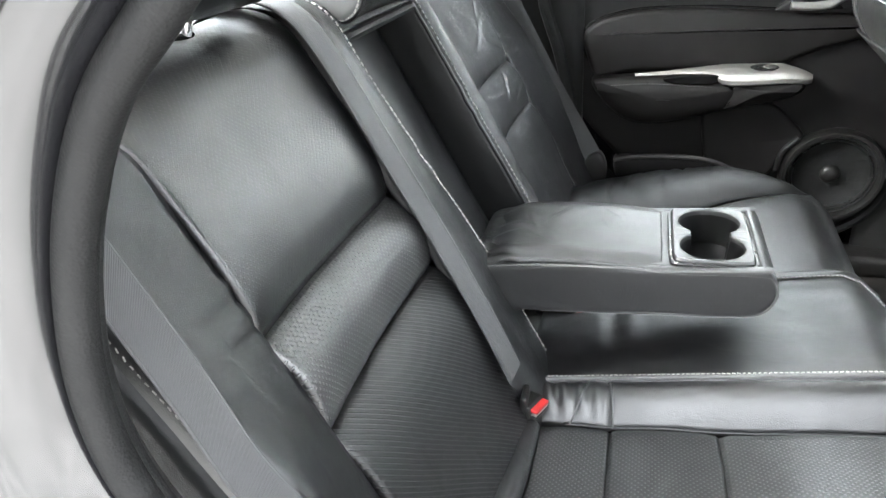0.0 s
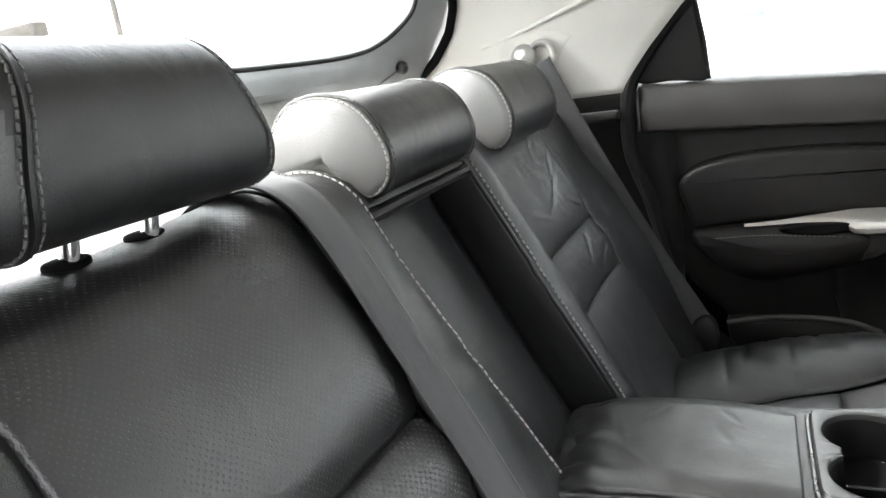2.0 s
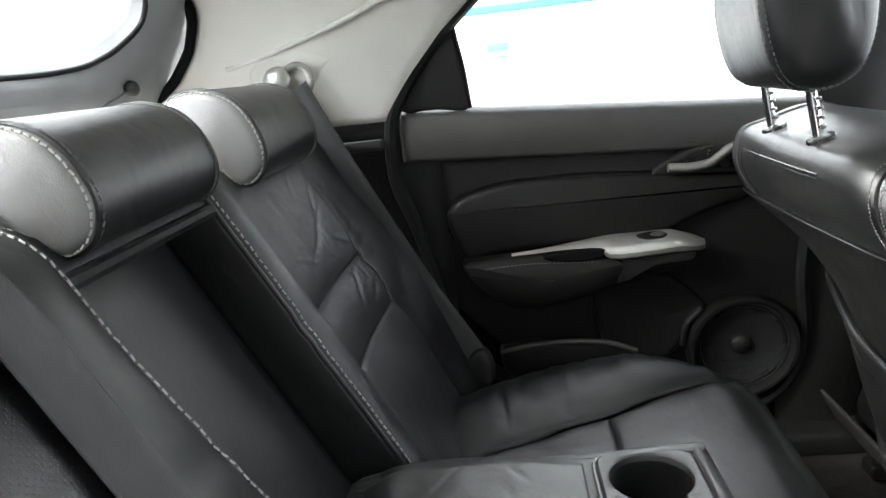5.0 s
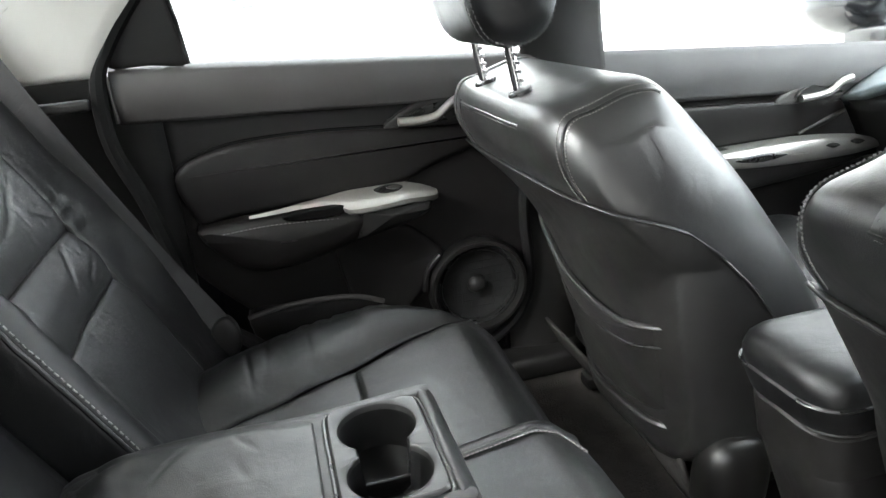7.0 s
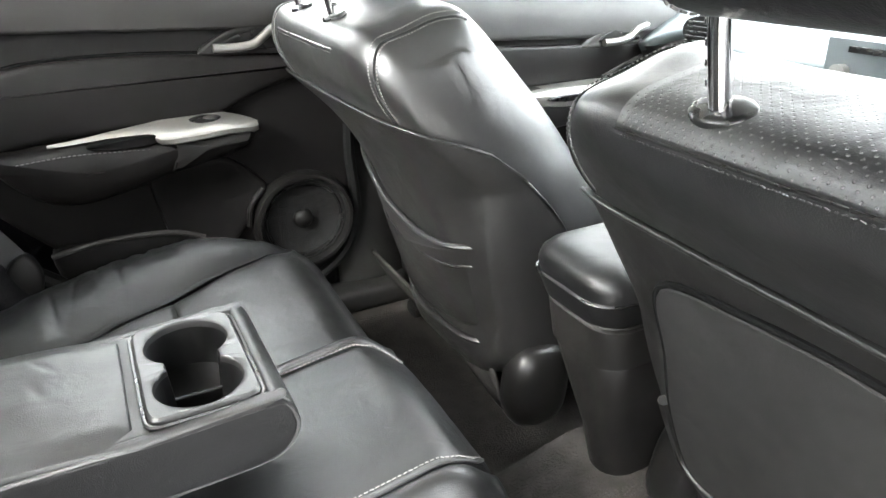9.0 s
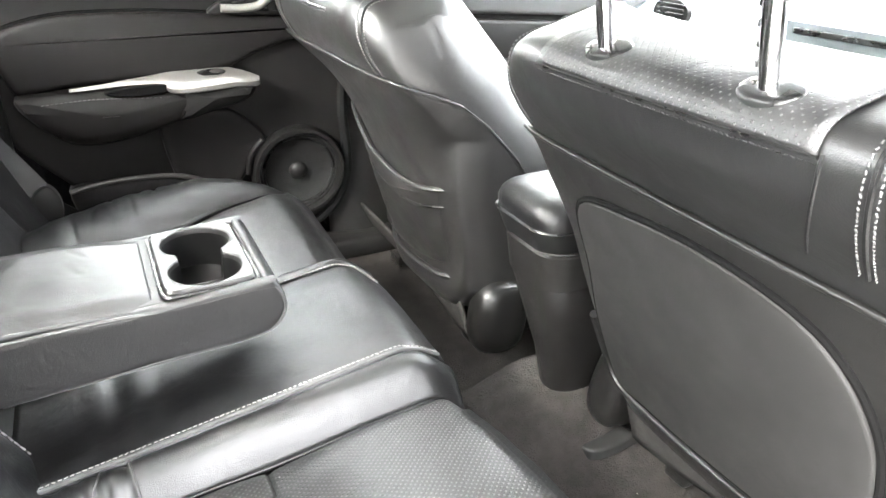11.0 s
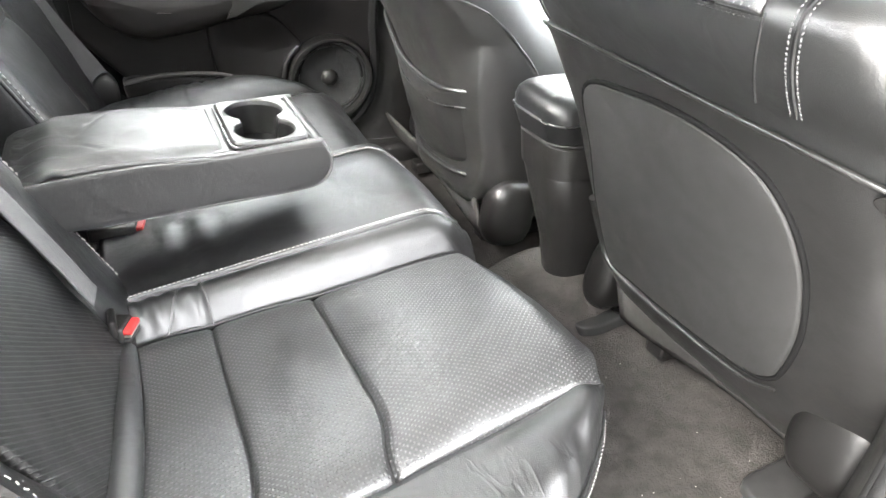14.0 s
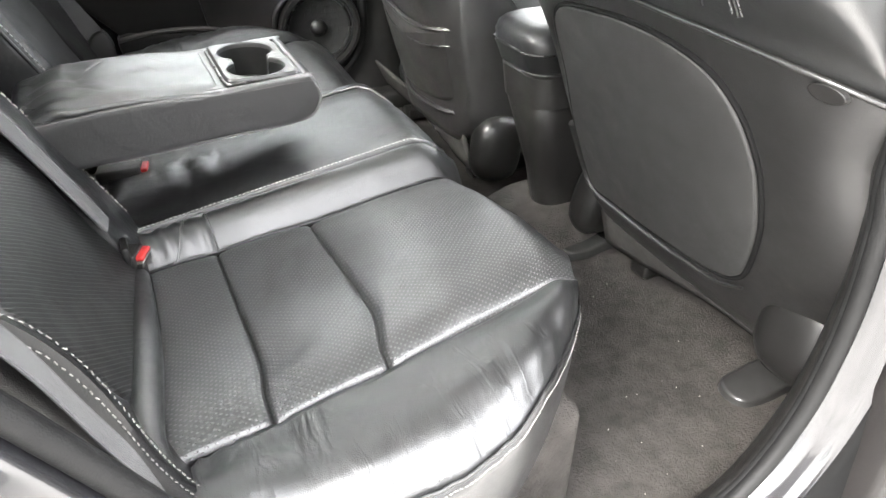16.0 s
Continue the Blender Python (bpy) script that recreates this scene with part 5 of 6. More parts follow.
raised = [(-0.172, 0.722), (-0.160, 0.745), (-0.162, 0.785), (-0.175, 0.815), (-0.200, 0.829), (-0.235, 0.830), (-0.262, 0.812), (-0.272, 0.775), (-0.268, 0.738), (-0.245, 0.722), (-0.205, 0.716)]
headrest("rear_headrest", "raised black leather headrest on the nearer backrest", raised, -0.480, -0.228, 0.026, (-0.436, -0.239), ((-0.378, -0.226, 0.690, 0.735, -0.212), (-0.312, -0.228, 0.690, 0.735, -0.214)), "rear headrests", 0.004, lambda p, v: Vector((p.x, -0.3485 + (p.y + 0.3485) * (1 - 0.26 * sstep(0.74, 0.835, p.z)), p.z)), leather_worn)
for px, py in ((-0.226, -0.378), (-0.230, -0.312)):
    col = thing("headrest_collar", "flat black plastic headrest collar in the seat top", "collar", "headrest collars")
    puff("ring", curve_closed([(0.011 * math.cos(a), 0.016 * math.sin(a)) for a in span(0, 2 * math.pi, 12)[:-1]], 3), lambda a, b, h, px=px, py=py: Vector((px + a, py + b, 0.6975 + h - 0.1 * a)), 0.004, 0.002, 0.001, matt_black, col, sink=0.003)


# ---------------------------------------------------------------- seat belts
def selvedges(line, side, width, ob):
    """Woven edge cords of a belt."""
    sd = Vector(side).normalized()
    for k in (-1, 1):
        tube("selvedge", [p + sd * (k * (width / 2 - 0.0006)) for p in line], 0.0011, belt_mat, ob, sides=6)


def belt(label, pts, side, n=8):
    ob = thing("seat_belt", label, "seat belt", "rear seat belts")
    line = curve_open(pts, n)
    ribbon("webbing", line, [side] * len(line), 0.047, 0.0014, belt_mat, ob)
    selvedges(line, side, 0.047, ob)
    return ob


cb = belt("grey webbing belt lying over the perforated backrest", [(-0.275, -0.218, 0.690), (-0.245, -0.212, 0.712)] + [tuple(back_pt(-0.205 + dy, s, h)) for s, h, dy in ((0.60, 0.010, -0.002), (0.565, 0.012, 0.006), (0.52, 0.013, 0.009), (0.42, 0.014, 0.009), (0.30, 0.015, 0.007), (0.18, 0.015, 0.000), (0.115, 0.014, -0.008))], (0, 1, 0))
rbox("tongue", (0.040, -0.222, 0.258), (0.048, -0.192, 0.280), 0.003, plastic, cb)
nb = thing("seat_belt", "grey webbing belt running down past the outer bolster", "seat belt", "rear seat belts")
nb_line = curve_open([(x - 0.021, y - 0.004, z) for x, y, z in ((-0.170, -0.592, 0.82), (-0.118, -0.596, 0.725), (-0.070, -0.600, 0.636), (-0.040, -0.600, 0.574), (-0.018, -0.600, 0.522), (0.008, -0.601, 0.484), (0.024, -0.603, 0.452), (0.041, -0.605, 0.403), (0.058, -0.607, 0.355), (0.068, -0.608, 0.31))], 8)
ribbon("webbing", nb_line, [(-0.14, 0.98, -0.06)], 0.034, 0.0014, belt_mat, nb)
selvedges(nb_line, (-0.14, 0.98, -0.06), 0.034, nb)
belt("grey webbing belt hanging from the pillar guide", [(-0.188, 0.578, 0.770), (-0.14, 0.580, 0.66), (-0.075, 0.572, 0.53), (-0.01, 0.560, 0.41), (0.050, 0.548, 0.31), (0.066, 0.543, 0.27)], (0.85, 0.1, 0.45))
for k, (bx, by, bz, tilt) in enumerate(((0.049, -0.204, 0.259, -24), (0.074, 0.014, 0.262, -12), (0.070, 0.130, 0.240, 10))):
    bk = thing("belt_buckle", "black seat belt buckle with a red release button", "belt buckle", "belt buckles")
    rbox("housing", (-0.05, -0.016, -0.010), (0.010, 0.016, 0.009), 0.004, plastic, bk)
    rbox("release_button", (0.003, -0.0130, 0.0000), (0.018, 0.0130, 0.0058), 0.002, red, bk, "red release button")
    rbox("tongue_slot", (0.003, -0.0130, -0.0030), (0.0165, 0.0130, -0.0012), 0.0006, silver, bk, "silver tongue slot")
    rbox("lower_lip", (0.003, -0.0145, -0.0095), (0.0155, 0.0145, -0.0036), 0.002, plastic, bk)
    bk.matrix_basis = pose(bx, by, bz, 0, -4, tilt)
an = thing("belt_anchor", "dark plastic cover over the lower belt anchor", "belt anchor")
puff("cover", curve_closed([(0.035, 0.255), (0.050, 0.300), (0.075, 0.312), (0.090, 0.285), (0.085, 0.25), (0.055, 0.24)], 5), lambda a, b, h: Vector((a, 0.556 - h, b)), 0.020, 0.008, 0.002, plastic, an)
tag = thing("label_tag", "small white paper tag beside the buckle", "label")
rbox("paper", (0.050, -0.010, 0.252), (0.072, 0.010, 0.256), 0.001, label_white, tag)

# ---------------------------------------------------------------- front seats
def front_seat(name, label, yc, o, rear, front, cut_x, pocket):
    """o: +1 or -1, the way to the seat's own door. rear, front: the side outline (x, z), upwards and down again."""
    ob = thing(name, label, "car seat", "front seats")
    smooth = curve_closed([(x, z, 0) for x, z in rear + front], 6)[:(len(rear) - 1) * 6 + 1]
    rz, rx = [p.y for p in smooth], [p.x for p in smooth]

    def X(z, dx=0.0):
        return float(np.interp(z, rz, rx)) + dx
    prof = rear + front
    n = 6
    nr = len(rear)

    def bow(v, z):
        """The door side of a pocketed shell curves forward, more so lower down."""
        return 0.15 * max(0.0, v * o + 0.15) ** 1.6 * sstep(0.54, 0.36, z) if pocket else 0.0

    def shape(p, v):
        w = 1 - 0.07 * sstep(0.50, 0.66, p.z) - (0.03 * sstep(0.55, 0.62, p.z) if v * o < 0 and not pocket else 0.0)
        if v * o > 0:
            w -= 0.36 * sstep(0.33, 0.12, p.z) * sstep(0.0, 0.5, abs(v))
        deep = sstep(X(p.z, 0.02), X(p.z, 0.12), p.x)
        ear = (0.003 if pocket else 0.008) * bell(abs(v), 0.84, 0.14) * sstep(0.58, 0.66, p.z) * deep
        ear -= 0.0 if pocket else 0.005 * sstep(0.85, 0.35, abs(v)) * sstep(0.60, 0.645, p.z) * deep
        return Vector((p.x + bow(v, p.z) + 0.014 * (abs(v) ** 3) * (1 - deep), yc + (p.y - yc) * w, p.z + ear))
    swell = 0.015 if pocket else 0.010
    half = 0.2525 if pocket else 0.258
    pl = Pillow(prof, yc - half, yc + half, 0.074, n, shape, bulge=swell, turn=0.95 if pocket else 1.0)
    part("backrest", pl.mesh(22), leather_front, ob, sharp=80)

    # moulded shell over the lower back and flanks, cut along a falling line
    if pocket:
        planes = [((x, 0, z), (k, 0, 1)) for x, z, k in ((0.50, 0.5405, 0.34), (0.60, 0.508, 0.47), (0.645, 0.483, 0.78), (0.69, 0.443, 1.08), (0.735, 0.391, 1.45))]
    else:
        planes = [((cut_x, 0, 0.540), (0.41, -0.03, 1)), ((cut_x + 0.147, 0, 0.474), (1.06, 0, 1)), ((cut_x + 0.132, 0, 0.474), (0.70, -o * 0.02, 1))]

    def shell(grow, drop, cuts):
        grown = Pillow(prof, yc - half - grow, yc + half + grow, 0.074, n, shape, bulge=swell, turn=0.95 if pocket else 1.0)
        bm = skin(grown.rings(22))
        bm.normal_update()
        for vtx in bm.verts:
            vtx.co += vtx.normal * grow
        for (co_, no_), keep in cuts:
            c_ = Vector(co_) + Vector((0, 0, -drop if keep < 0 and no_[2] else 0))
            c_.y = yc
            geom = list(bm.verts) + list(bm.edges) + list(bm.faces)
            bmesh.ops.bisect_plane(bm, geom=geom, plane_co=c_, plane_no=Vector(no_).normalized(), clear_outer=keep > 0, clear_inner=keep < 0)
        return bm
    below = [(w_, 1) for w_ in planes]
    sh = part("back_shell", shell(0.004, 0, below), plastic_shell, ob, sharp=80)
    md = sh.modifiers.new("thickness", "SOLIDIFY")
    md.thickness, md.offset = 0.004, -1
    S = ((0, 0, 0), (0, 1, 0))
    for cuts in (below + [(planes[0], -1)], *(below + [(w_, -1), (S, k_)] for w_ in planes[1:] for k_ in (-1, 1))):
        lip = part("shell_edge", shell(0.0055, 0.0028, cuts), edge_mat, ob, sharp=80)
        md = lip.modifiers.new("thickness", "SOLIDIFY")
        md.thickness, md.offset = 0.003, -1
    # leather seams on the shoulders; indices run up the back and over the top
    i0, i1 = (nr - 5) * n + 2, (nr + 2) * n

    it = (nr - 2) * n

    def run(sd, d, grow, widen=0.017):
        """A seam line from the shell's edge up over the shoulder, swinging outwards to the top pad's corner."""
        return [pl.ring(yc + sd * (d + (widen * math.sin(min(1.0, (i - i0) / (it - i0)) * math.pi / 2) if sd == o else 0.0)), grow)[i] for i in range(i0, i1)]
    for sd in (-1, 1):
        mid_d = 0.1455 if sd == o else 0.2265
        for d in (mid_d - 0.005, mid_d + 0.005):
            stitches("stitching", run(sd, d, 0.0012 if sd == o else 0.003), ob, thread_dim if pocket else thread_grey, 0.0022, 0.0019, 0.0008 if pocket else 0.0007)
        tube("shoulder_seam", run(sd, mid_d, 0.0004), 0.0018, leather, ob, sides=6)
        if sd == o:
            tube("shoulder_seam", run(sd, 0.106, 0.0, 0.026)[:it - i0 + 2], 0.0014, leather, ob, sides=6)
    tube("top_seam", [pl.ring(y, 0.0 if pocket else 0.0020)[it] for y in span(yc - 0.131, yc + (0.131 if pocket else 0.152), 20)], 0.0016, black_gloss, ob, sides=6)
    stitches("stitching", [pl.ring(y, 0.0014)[it - 1] for y in span(yc - 0.131, yc + (0.131 if pocket else 0.152), 30)], ob, black_gloss, 0.0026, 0.0018, 0.0005)
    # perforated top pad
    tys = span(yc - 0.130, yc + 0.151, 26)
    trg = {i: pl.ring(y, 0.0024) for i, y in enumerate(tys)}
    bm = bmesh.new()
    uv = bm.loops.layers.uv.new("UVMap")
    idx = list(range(it, (nr + 2) * n + 1))
    rows = [[bm.verts.new(trg[i][j]) for j in idx] for i in range(len(tys))]
    acc = [0.0]
    for j in idx[:-1]:
        acc.append(acc[-1] + (trg[0][j + 1] - trg[0][j]).length)
    for i in range(len(tys) - 1):
        for j in range(len(acc) - 1):
            q = [(i, j), (i + 1, j), (i + 1, j + 1), (i, j + 1)]
            fc = bm.faces.new([rows[a][b] for a, b in q])
            for lp, (a, b) in zip(fc.loops, q):
                lp[uv].uv = (tys[a], acc[b])
    if pocket:
        bm.free()
    else:
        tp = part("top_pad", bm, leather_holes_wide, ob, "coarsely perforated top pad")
        md = tp.modifiers.new("thickness", "SOLIDIFY")
        md.thickness, md.offset = 0.0016, 0

    # panel or map pocket on the shell
    def on_back(a, b, h):
        t = min(1.0, max(0.0, (abs(a) - 0.178) / 0.074)) if pocket else 0.0
        roll = 0.062 * (1 - math.sqrt(1 - t * t))
        return Vector((X(b) + bow(o * a / 0.258, b) + roll - 0.0045 - h + 0.014 * (abs(a) / 0.258) ** 3, yc + o * a, b))
    outline = [(-0.157, 0.489), (-0.06, 0.512), (0.03, 0.514), (0.098, 0.499), (0.131, 0.468), (0.146, 0.423), (0.147, 0.377), (0.138, 0.319), (0.115, 0.254), (0.095, 0.222), (0.060, 0.204), (-0.021, 0.195), (-0.148, 0.191), (-0.222, 0.196), (-0.216, 0.293), (-0.184, 0.397)]
    oc = curve_closed([(a, b, 0) for a, b in outline], 6)
    if not pocket:
        # black tube drawn as the shadow line round the panel
        tube("panel_shadow_line", [on_back(p.x, p.y, 0.001) for p in oc] + [on_back(oc[0].x, oc[0].y, 0.001)], 0.0034, matt_black, ob, sides=8)
        puff("back_panel", [(-0.035 + (p.x + 0.035) * 0.985, 0.345 + (p.y - 0.345) * 0.985) for p in oc], on_back, 0.0065, 0.004, 0.002, panel_cloth, ob, "flat dark grey panel", sink=0.004)
        tube("panel_lip", [on_back(p.x, p.y, 0.002) for p in curve_open([(-0.226, 0.30, 0), (-0.236, 0.22, 0), (-0.220, 0.183, 0), (-0.148, 0.178, 0), (-0.02, 0.181, 0), (0.055, 0.188, 0), (0.102, 0.208, 0)], 8)], 0.0065, plastic_shell, ob, r2=0.002)
        puff("oval_badge", curve_closed([(0.222 + 0.016 * math.cos(a), 0.517 + 0.008 * math.sin(a)) for a in span(0, 2 * math.pi, 12)[:-1]], 3), on_back, 0.003, 0.001, 0.0, plastic, ob, sink=0.004)
    else:
        pk = curve_closed([(0.13, 0.420), (0.06, 0.415), (0.0, 0.391), (-0.05, 0.364), (-0.12, 0.350), (-0.18, 0.350), (-0.236, 0.354), (-0.242, 0.28), (-0.234, 0.228), (-0.15, 0.202), (-0.05, 0.198), (0.03, 0.216), (0.08, 0.26), (0.12, 0.33)], 6)
        puff("map_pocket", [(p.x, p.y) for p in pk], on_back, 0.009, 0.008, 0.006, plastic_shell, ob, "vinyl map pocket")
        tube("pocket_edge", [on_back(a, b, 0.009) for a, b in ((p.x, p.y) for p in curve_open([(0.13, 0.422, 0), (0.06, 0.417, 0), (0.0, 0.393, 0), (-0.05, 0.366, 0), (-0.12, 0.352, 0), (-0.18, 0.352, 0), (-0.242, 0.357, 0)], 6))], 0.0045, plastic_shell, ob)
        tube("pocket_band", [on_back(a, b, 0.0125) for a, b in ((p.x, p.y) for p in curve_open([(0.10, 0.385, 0), (0.0, 0.362, 0), (-0.05, 0.330, 0), (-0.12, 0.317, 0), (-0.18, 0.319, 0), (-0.240, 0.328, 0)], 6))], 0.002, black_gloss, ob)
        tube("panel_lip", [on_back(p.x, p.y, 0.004) for p in curve_open([(0.10, 0.36, 0), (0.07, 0.28, 0), (0.035, 0.228, 0), (0.0, 0.194, 0), (-0.05, 0.180, 0), (-0.137, 0.182, 0), (-0.230, 0.192, 0)], 8)], 0.006, plastic_shell, ob)
    # felt skirt, base, covers
    patch("felt_skirt", lambda u, v: Vector((X(0.13) + 0.03 * v + 0.004, yc + u, 0.156 - (0.060 + 0.035 * sstep(-0.05, 0.235, -o * u)) * v)), span(-0.235, 0.235, 24), span(0, 1, 6), carpet_grey, ob, thick=0.006, flip=True)
    base = Pillow([(X(0.13, 0.08), 0.09), (X(0.13, 0.06), 0.16), (X(0.13, 0.14), 0.24), (X(0.13, 0.3), 0.26), (X(0.13, 0.5), 0.29), (X(0.13, 0.57), 0.25), (X(0.13, 0.56), 0.12), (X(0.13, 0.3), 0.08)], yc - 0.25, yc + 0.25, 0.05, 5)
    part("seat_cushion", base.mesh(12), leather, ob)
    for s in (-1, 1):
        ry = yc + s * 0.17
        rbox("rail", (X(0.13, 0.05), ry - 0.02, 0.022), (X(0.13, 0.60), ry + 0.02, 0.05), 0.006, plastic, ob)
        rbox("rail_leg", (X(0.13, 0.08), ry - 0.018, 0.045), (X(0.13, 0.14), ry + 0.018, 0.12), 0.008, plastic, ob)
    # headrest on its posts is part of the seat
    bx = X(0.625) + (0.024 if pocket else 0.019)
    dz = 0.010
    hp = Pillow([(bx + a, b - dz) for a, b in ((-0.045, 0.722), (-0.068, 0.77), (-0.075, 0.84), (-0.055, 0.895), (-0.005, 0.905), (0.040, 0.875), (0.055, 0.80), (0.040, 0.735), (0.0, 0.712))], yc - 0.114, yc + 0.114, 0.042, 6, bulge=0.008)
    hr = part("headrest", hp.mesh(14), leather, ob)
    for y in (yc - 0.086, yc + 0.086):
        for off in (-0.005, 0.005):
            r_ = hp.ring(y + off, 0.001)
            stitches("headrest_stitching", r_ + r_[:1], hr, thread_grey)
    for y in (yc - 0.072, yc + 0.072):
        ring_ = pl.ring(y, 0.0)
        tz = min(ring_[it:(nr + 2) * n], key=lambda q: abs(q.x - bx)).z
        post = tube("post", [Vector((bx, y, tz - 0.01)), Vector((bx - 0.010, y, 0.69)), Vector((bx - 0.020, y, 0.75))], 0.0065, chrome, ob, "chrome headrest post", sides=16)
        for j in range(4):
            rbox("notch", (bx - 0.006 - 0.002 * j, y - o * 0.0075 - 0.003, tz + 0.014 + 0.011 * j), (bx + 0.002 - 0.002 * j, y - o * 0.0075 + 0.003, tz + 0.019 + 0.011 * j), 0.001, chrome, post)
        puff("post_collar", [(p.x, p.y) for p in curve_closed([(0.015 * math.cos(a), 0.021 * math.sin(a), 0) for a in span(0, 2 * math.pi, 12)[:-1]], 3)], lambda a, b, h, y=y: Vector((bx + a, y + b, tz + 0.30 * a + h)), 0.005, 0.003, 0.001, black_gloss, ob, sink=0.005)
    return ob, pl


D_REAR = [(0.748, 0.130), (0.700, 0.230), (0.640, 0.355), (0.576, 0.489), (0.548, 0.545), (0.520, 0.580), (0.503, 0.605), (0.498, 0.628), (0.508, 0.645)]
D_FRONT = [(0.540, 0.655), (0.596, 0.664), (0.630, 0.650), (0.70, 0.555), (0.78, 0.44), (0.85, 0.31), (0.89, 0.20), (0.85, 0.118)]
P_REAR = [(0.655, 0.130), (0.638, 0.210), (0.614, 0.300), (0.590, 0.384), (0.548, 0.480), (0.505, 0.545), (0.488, 0.580), (0.486, 0.612), (0.498, 0.638)]
P_FRONT = [(0.530, 0.648), (0.590, 0.662), (0.640, 0.652), (0.710, 0.580), (0.790, 0.475), (0.875, 0.335), (0.90, 0.20), (0.82, 0.118)]
driver, dpl = front_seat("front_seat", "black leather front seat with a flat back panel", -0.395, -1, D_REAR, D_FRONT, 0.548, False)
passenger, ppl = front_seat("front_seat", "black leather front seat with a map pocket", 0.385, 1, P_REAR, P_FRONT, 0.500, True)


def egg(seat, c, r, lean=0):
    bm = bmesh.new()
    bmesh.ops.create_uvsphere(bm, u_segments=28, v_segments=18, radius=1.0)
    for v in bm.verts:
        v.co = Vector([math.copysign(abs(k) ** 0.72, k) for k in v.co])
    bmesh.ops.transform(bm, matrix=pose(*c, 0, lean, 0) @ Matrix.Diagonal((*r, 1)), verts=bm.verts)
    for v in bm.verts:
        v.co.z = max(v.co.z, c[2] - r[2] * 0.82)
    return part("hinge_cover", bm, hinge_plastic, seat, "rounded dark plastic hinge cover")


egg(driver, (0.750, -0.568, 0.182), (0.050, 0.055, 0.068), 10)
egg(passenger, (0.710, 0.118, 0.128), (0.050, 0.036, 0.068), 6)
egg(driver, (0.790, -0.110, 0.118), (0.045, 0.035, 0.07), 15)


def rail_foot(cx, cy, lift):
    ob = thing("rail_cover", "flat grey plastic foot over the seat rail end", "rail cover", "rail covers")
    o_ = curve_closed([(-0.044, 0.0), (-0.036, 0.022), (-0.008, 0.029), (0.04, 0.029), (0.075, 0.032), (0.075, -0.032), (0.04, -0.029), (-0.008, -0.029), (-0.036, -0.022)], 5)
    puff("tongue", [(p.x, p.y) for p in o_], lambda a, b, h: Vector((cx + a, cy + b, FLOOR + lift + 0.004 + h + 0.16 * max(0, a))), 0.010, 0.005, 0.002, edge_mat, ob, sink=0.008)
    puff("slot", [(p.x, p.y) for p in curve_closed([(0.036, 0.019), (0.062, 0.021), (0.062, -0.021), (0.036, -0.019)], 4)], lambda a, b, h: Vector((cx + a, cy + b, FLOOR + lift + 0.0150 + h + 0.16 * max(0, a))), 0.002, 0.001, 0, matt_black, ob, sink=0.002)


rail_foot(0.777, -0.500, 0)
rail_foot(0.758, -0.116, 0.012)

# ---------------------------------------------------------------- centre console
con = thing("centre_console", "dark plastic centre console with a padded lid", "console")


def con_ring(z, x0, yl, yr, r=0.035, x1=1.25):
    pts = []
    for k in span(0, 1, 6):
        a = math.pi / 2 * k
        pts.append(Vector((x0 + r - r * math.cos(a), yl - r + r * math.sin(a), z)))
    pts += [Vector((x1, yl, z)), Vector((x1, yr, z))]
    for k in span(0, 1, 6):
        a = math.pi / 2 * k
        pts.append(Vector((x0 + r - r * math.sin(a), yr + r - r * math.cos(a), z)))
    return pts


CL, CR = 0.024, -0.100
part("body", skin([con_ring(z, x, CL - i, CR + i, 0.035) for z, x, i in ((0.055, 0.712, 0.026), (0.10, 0.700, 0.027), (0.16, 0.688, 0.024), (0.22, 0.672, 0.013), (0.285, 0.655, 0.002), (0.289, 0.655, 0.004))]), plastic, con)
part("upper_band", skin([con_ring(z, x, CL - i, CR + i, 0.036) for z, x, i in ((0.291, 0.651, 0.0), (0.342, 0.645, -0.004), (0.346, 0.648, 0.0))]), plastic, con)
tube("band_line", con_ring(0.348, 0.645, CL + 0.003, CR - 0.003, 0.036), 0.0015, plastic, con, sides=6)
lid = part("lid", skin([con_ring(z, x, CL - i, CR + i, 0.035, 1.05) for z, x, i in ((0.351, 0.641, -0.003), (0.380, 0.631, -0.009), (0.383, 0.633, -0.007), (0.396, 0.631, -0.008), (0.407, 0.634, -0.005), (0.414, 0.640, 0.001), (0.419, 0.650, 0.010), (0.422, 0.668, 0.024))]), leather, con, "padded leather lid")
tube("lid_seam", con_ring(0.3815, 0.6305, CL + 0.0095, CR - 0.0095, 0.035, 1.05), 0.0016, black_gloss, lid, sides=6)

# ---------------------------------------------------------------- open door's aperture in the body
AP = curve_closed([(x, z, 0) for x, z in ((0.55, 1.00), (0.30, 0.955), (0.135, 0.857), (0.060, 0.790), (0.026, 0.760), (-0.008, 0.726), (-0.035, 0.674), (-0.049, 0.614), (-0.041, 0.558), (-0.002, 0.487), (0.05, 0.385), (0.10, 0.28), (0.19, 0.165), (0.32, 0.098), (0.47, 0.075), (0.56, 0.095), (0.615, 0.18), (0.630, 0.29), (0.618, 0.40), (0.60, 0.47), (0.575, 0.70), (0.56, 0.88))], 8)
M = len(AP)
AC = Vector((0.28, 0.55, 0))


def ap_pt(i, off, y):
    p = AP[i % M]
    t = (AP[(i + 1) % M] - AP[i - 1]).normalized()
    nrm = Vector((t.y, -t.x, 0))
    if nrm.dot(p - AC) < 0:
        nrm = -nrm
    q = p + nrm * off
    return Vector((q.x, y, q.y))


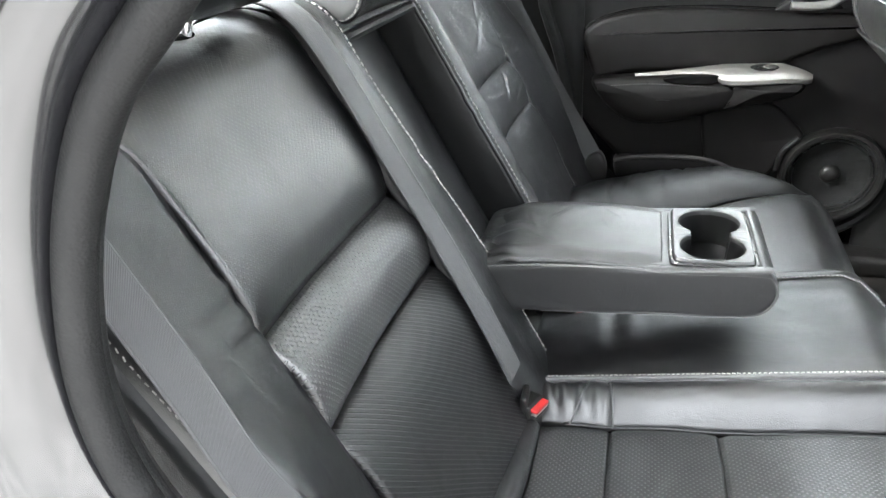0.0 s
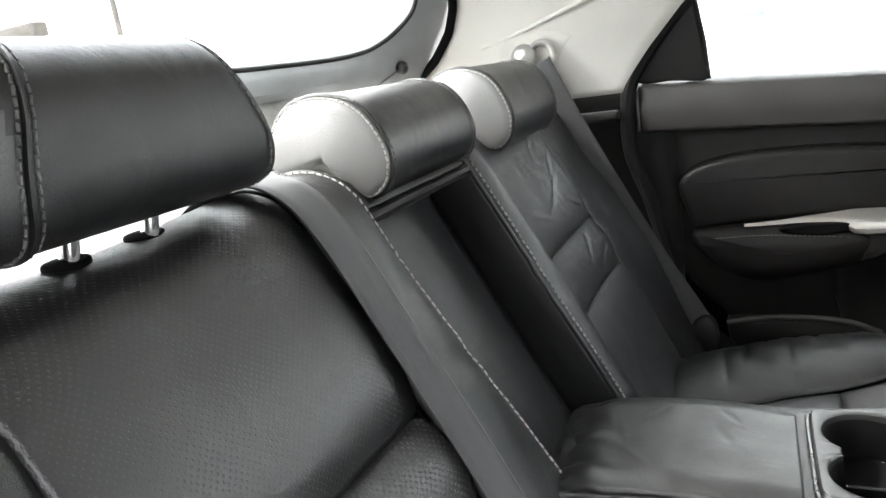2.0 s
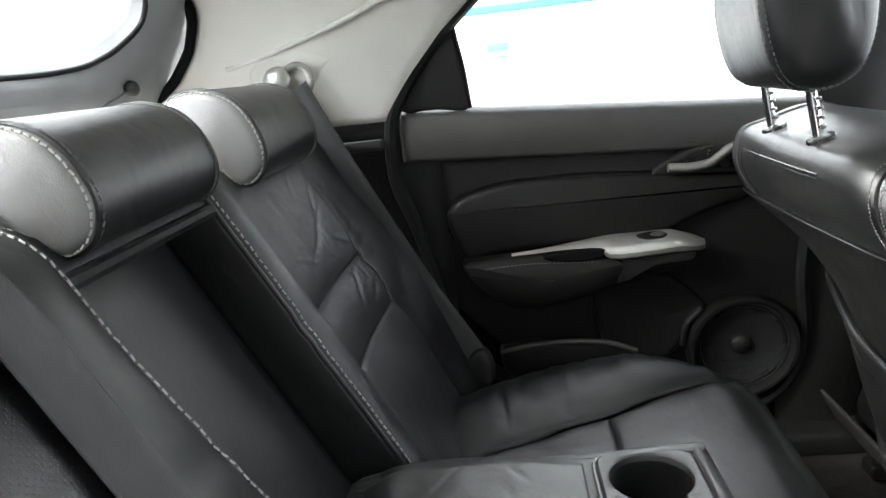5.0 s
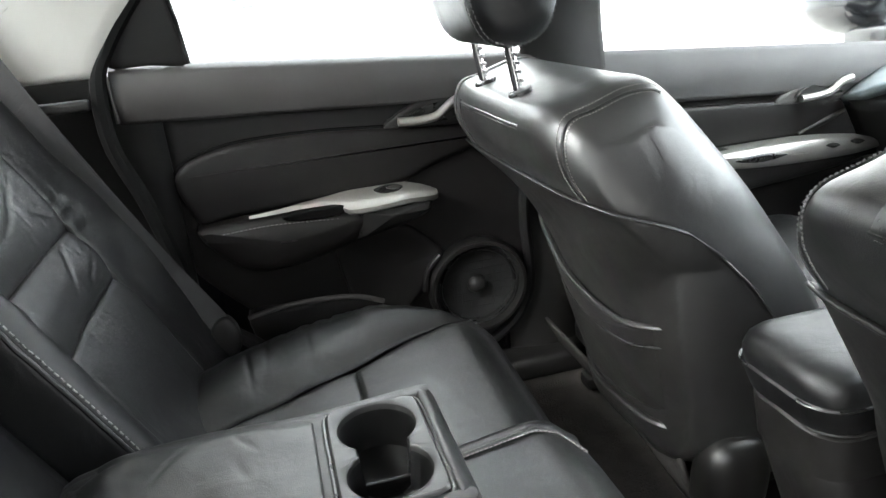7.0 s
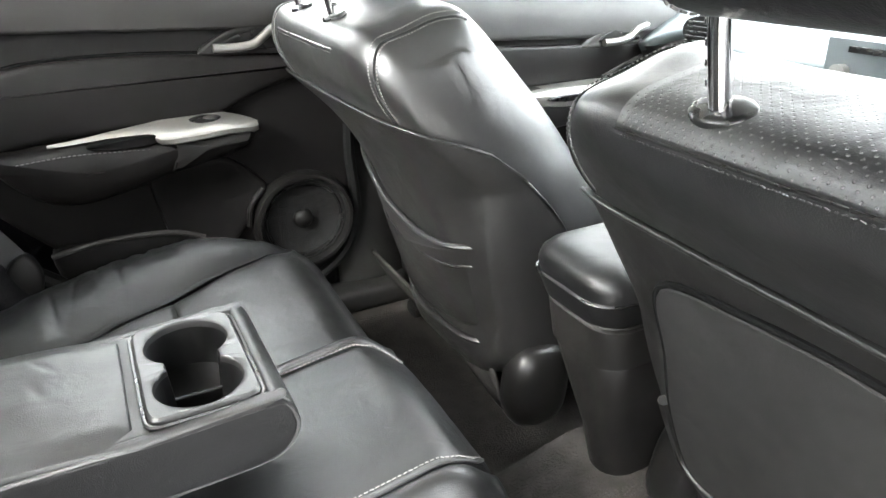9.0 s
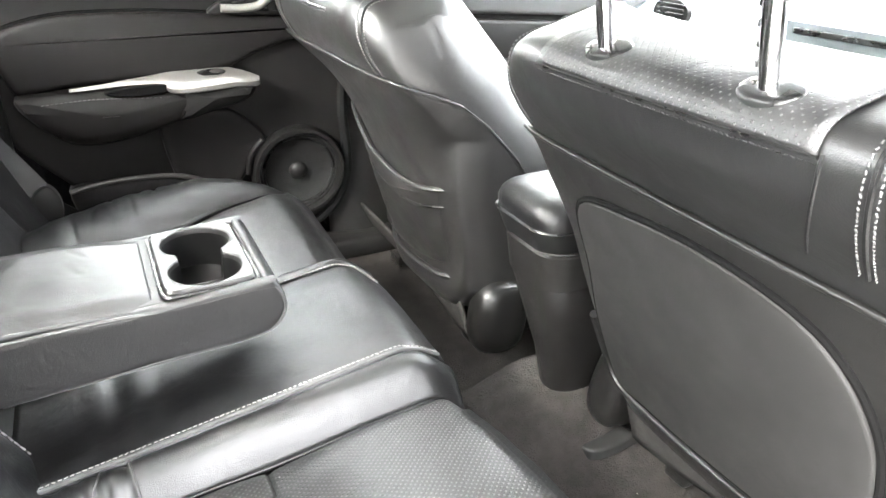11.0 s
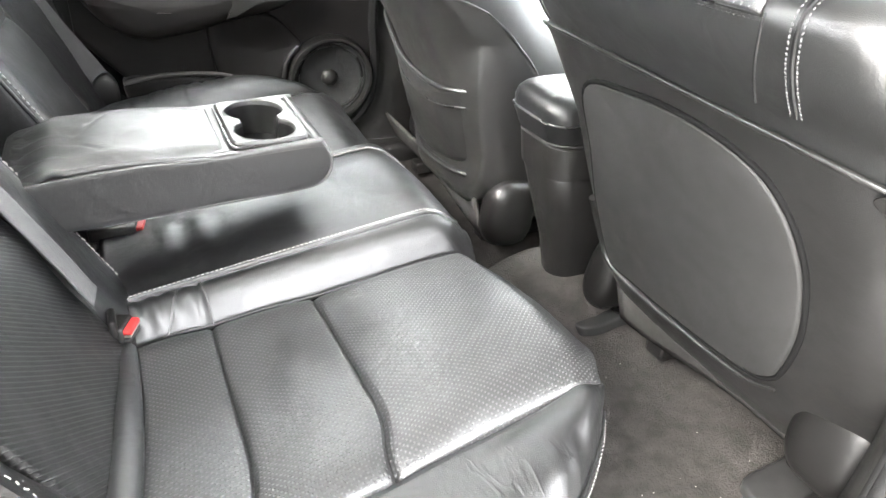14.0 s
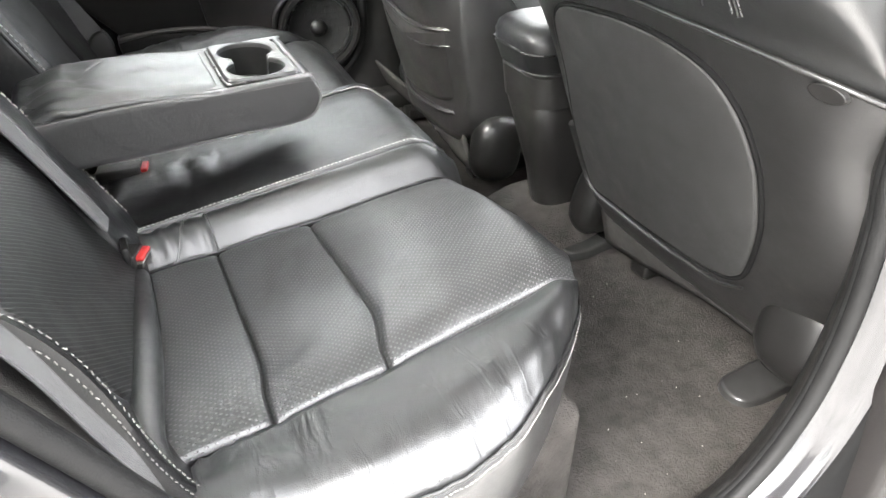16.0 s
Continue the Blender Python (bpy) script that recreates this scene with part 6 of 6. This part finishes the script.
def band(name, rows, material, label, category, flip=False):
    ob = patch(name, lambda u, v: ap_pt(int(u), *rows[int(v)]), list(range(M + 1)), list(range(len(rows))), material, None, label, thick=0.003, flip=flip, kind="structure", uvscale=0.01)
    ob["category"] = category
    return ob


seal = tagged(new("door_seal"), "black rubber weatherstrip round the open door aperture", "weatherstrip", kind="structure")
part("bulb", skin([[ap_pt(i, 0.009 + 0.0080 * math.cos(a), -0.662 + 0.0085 * math.sin(a)) for a in span(0, 2 * math.pi, 12)[:-1]] for i in range(M + 1)], cap=False), rubber, seal)
part("lip", skin([[ap_pt(i, 0.008 + 0.004 * math.cos(a), -0.656 + 0.007 * math.sin(a)) for a in span(0, 2 * math.pi, 10)[:-1]] for i in range(M + 1)], cap=False), rubber, seal)
band("body_flange", [(0.016, -0.655), (0.0175, -0.662), (0.020, -0.669), (0.0235, -0.675), (0.0275, -0.680), (0.032, -0.684), (0.036, -0.690), (0.038, -0.700)], paint, "glossy black painted door aperture flange", "car body")
# the gap's darkness, laid in as a matt black band beyond the flange
band("door_gap_shade", [(0.036, -0.698), (0.048, -0.704), (0.085, -0.712), (0.105, -0.726), (0.11, -0.74)], matt_black, "matt black band standing in for the shaded door gap", "weatherstrip")
band("body_side", [(0.105, -0.735), (0.115, -0.750), (0.13, -0.757), (0.34, -0.775)], dusty_paint, "dusty black body side round the aperture", "car body")
band("aperture_trim", [(0.008, -0.655), (0.022, -0.640), (0.045, -0.625), (0.09, -0.618)], plastic, "dark plastic trim inside the door aperture", "aperture trim", flip=True)

# ribbed cable sleeve beside the front seat's hinge
sleeve = thing("cable_sleeve", "ribbed black cable sleeve beside the door sill", "cable sleeve")
sleeve_line = resample(curve_open([(0.735, -0.628, 0.075), (0.708, -0.630, 0.140), (0.688, -0.632, 0.210), (0.680, -0.634, 0.270), (0.676, -0.636, 0.320)], 8), 0.0035)
bm = bmesh.new()
tube_into(bm, sleeve_line, 0.0040, 8)
part("core", bm, rubber, sleeve)
bm = bmesh.new()
for a, b in zip(sleeve_line[::2], sleeve_line[1::2]):
    tube_into(bm, [a, b], 0.0058, 10)
part("ribs", bm, plastic, sleeve, kind="stuff")
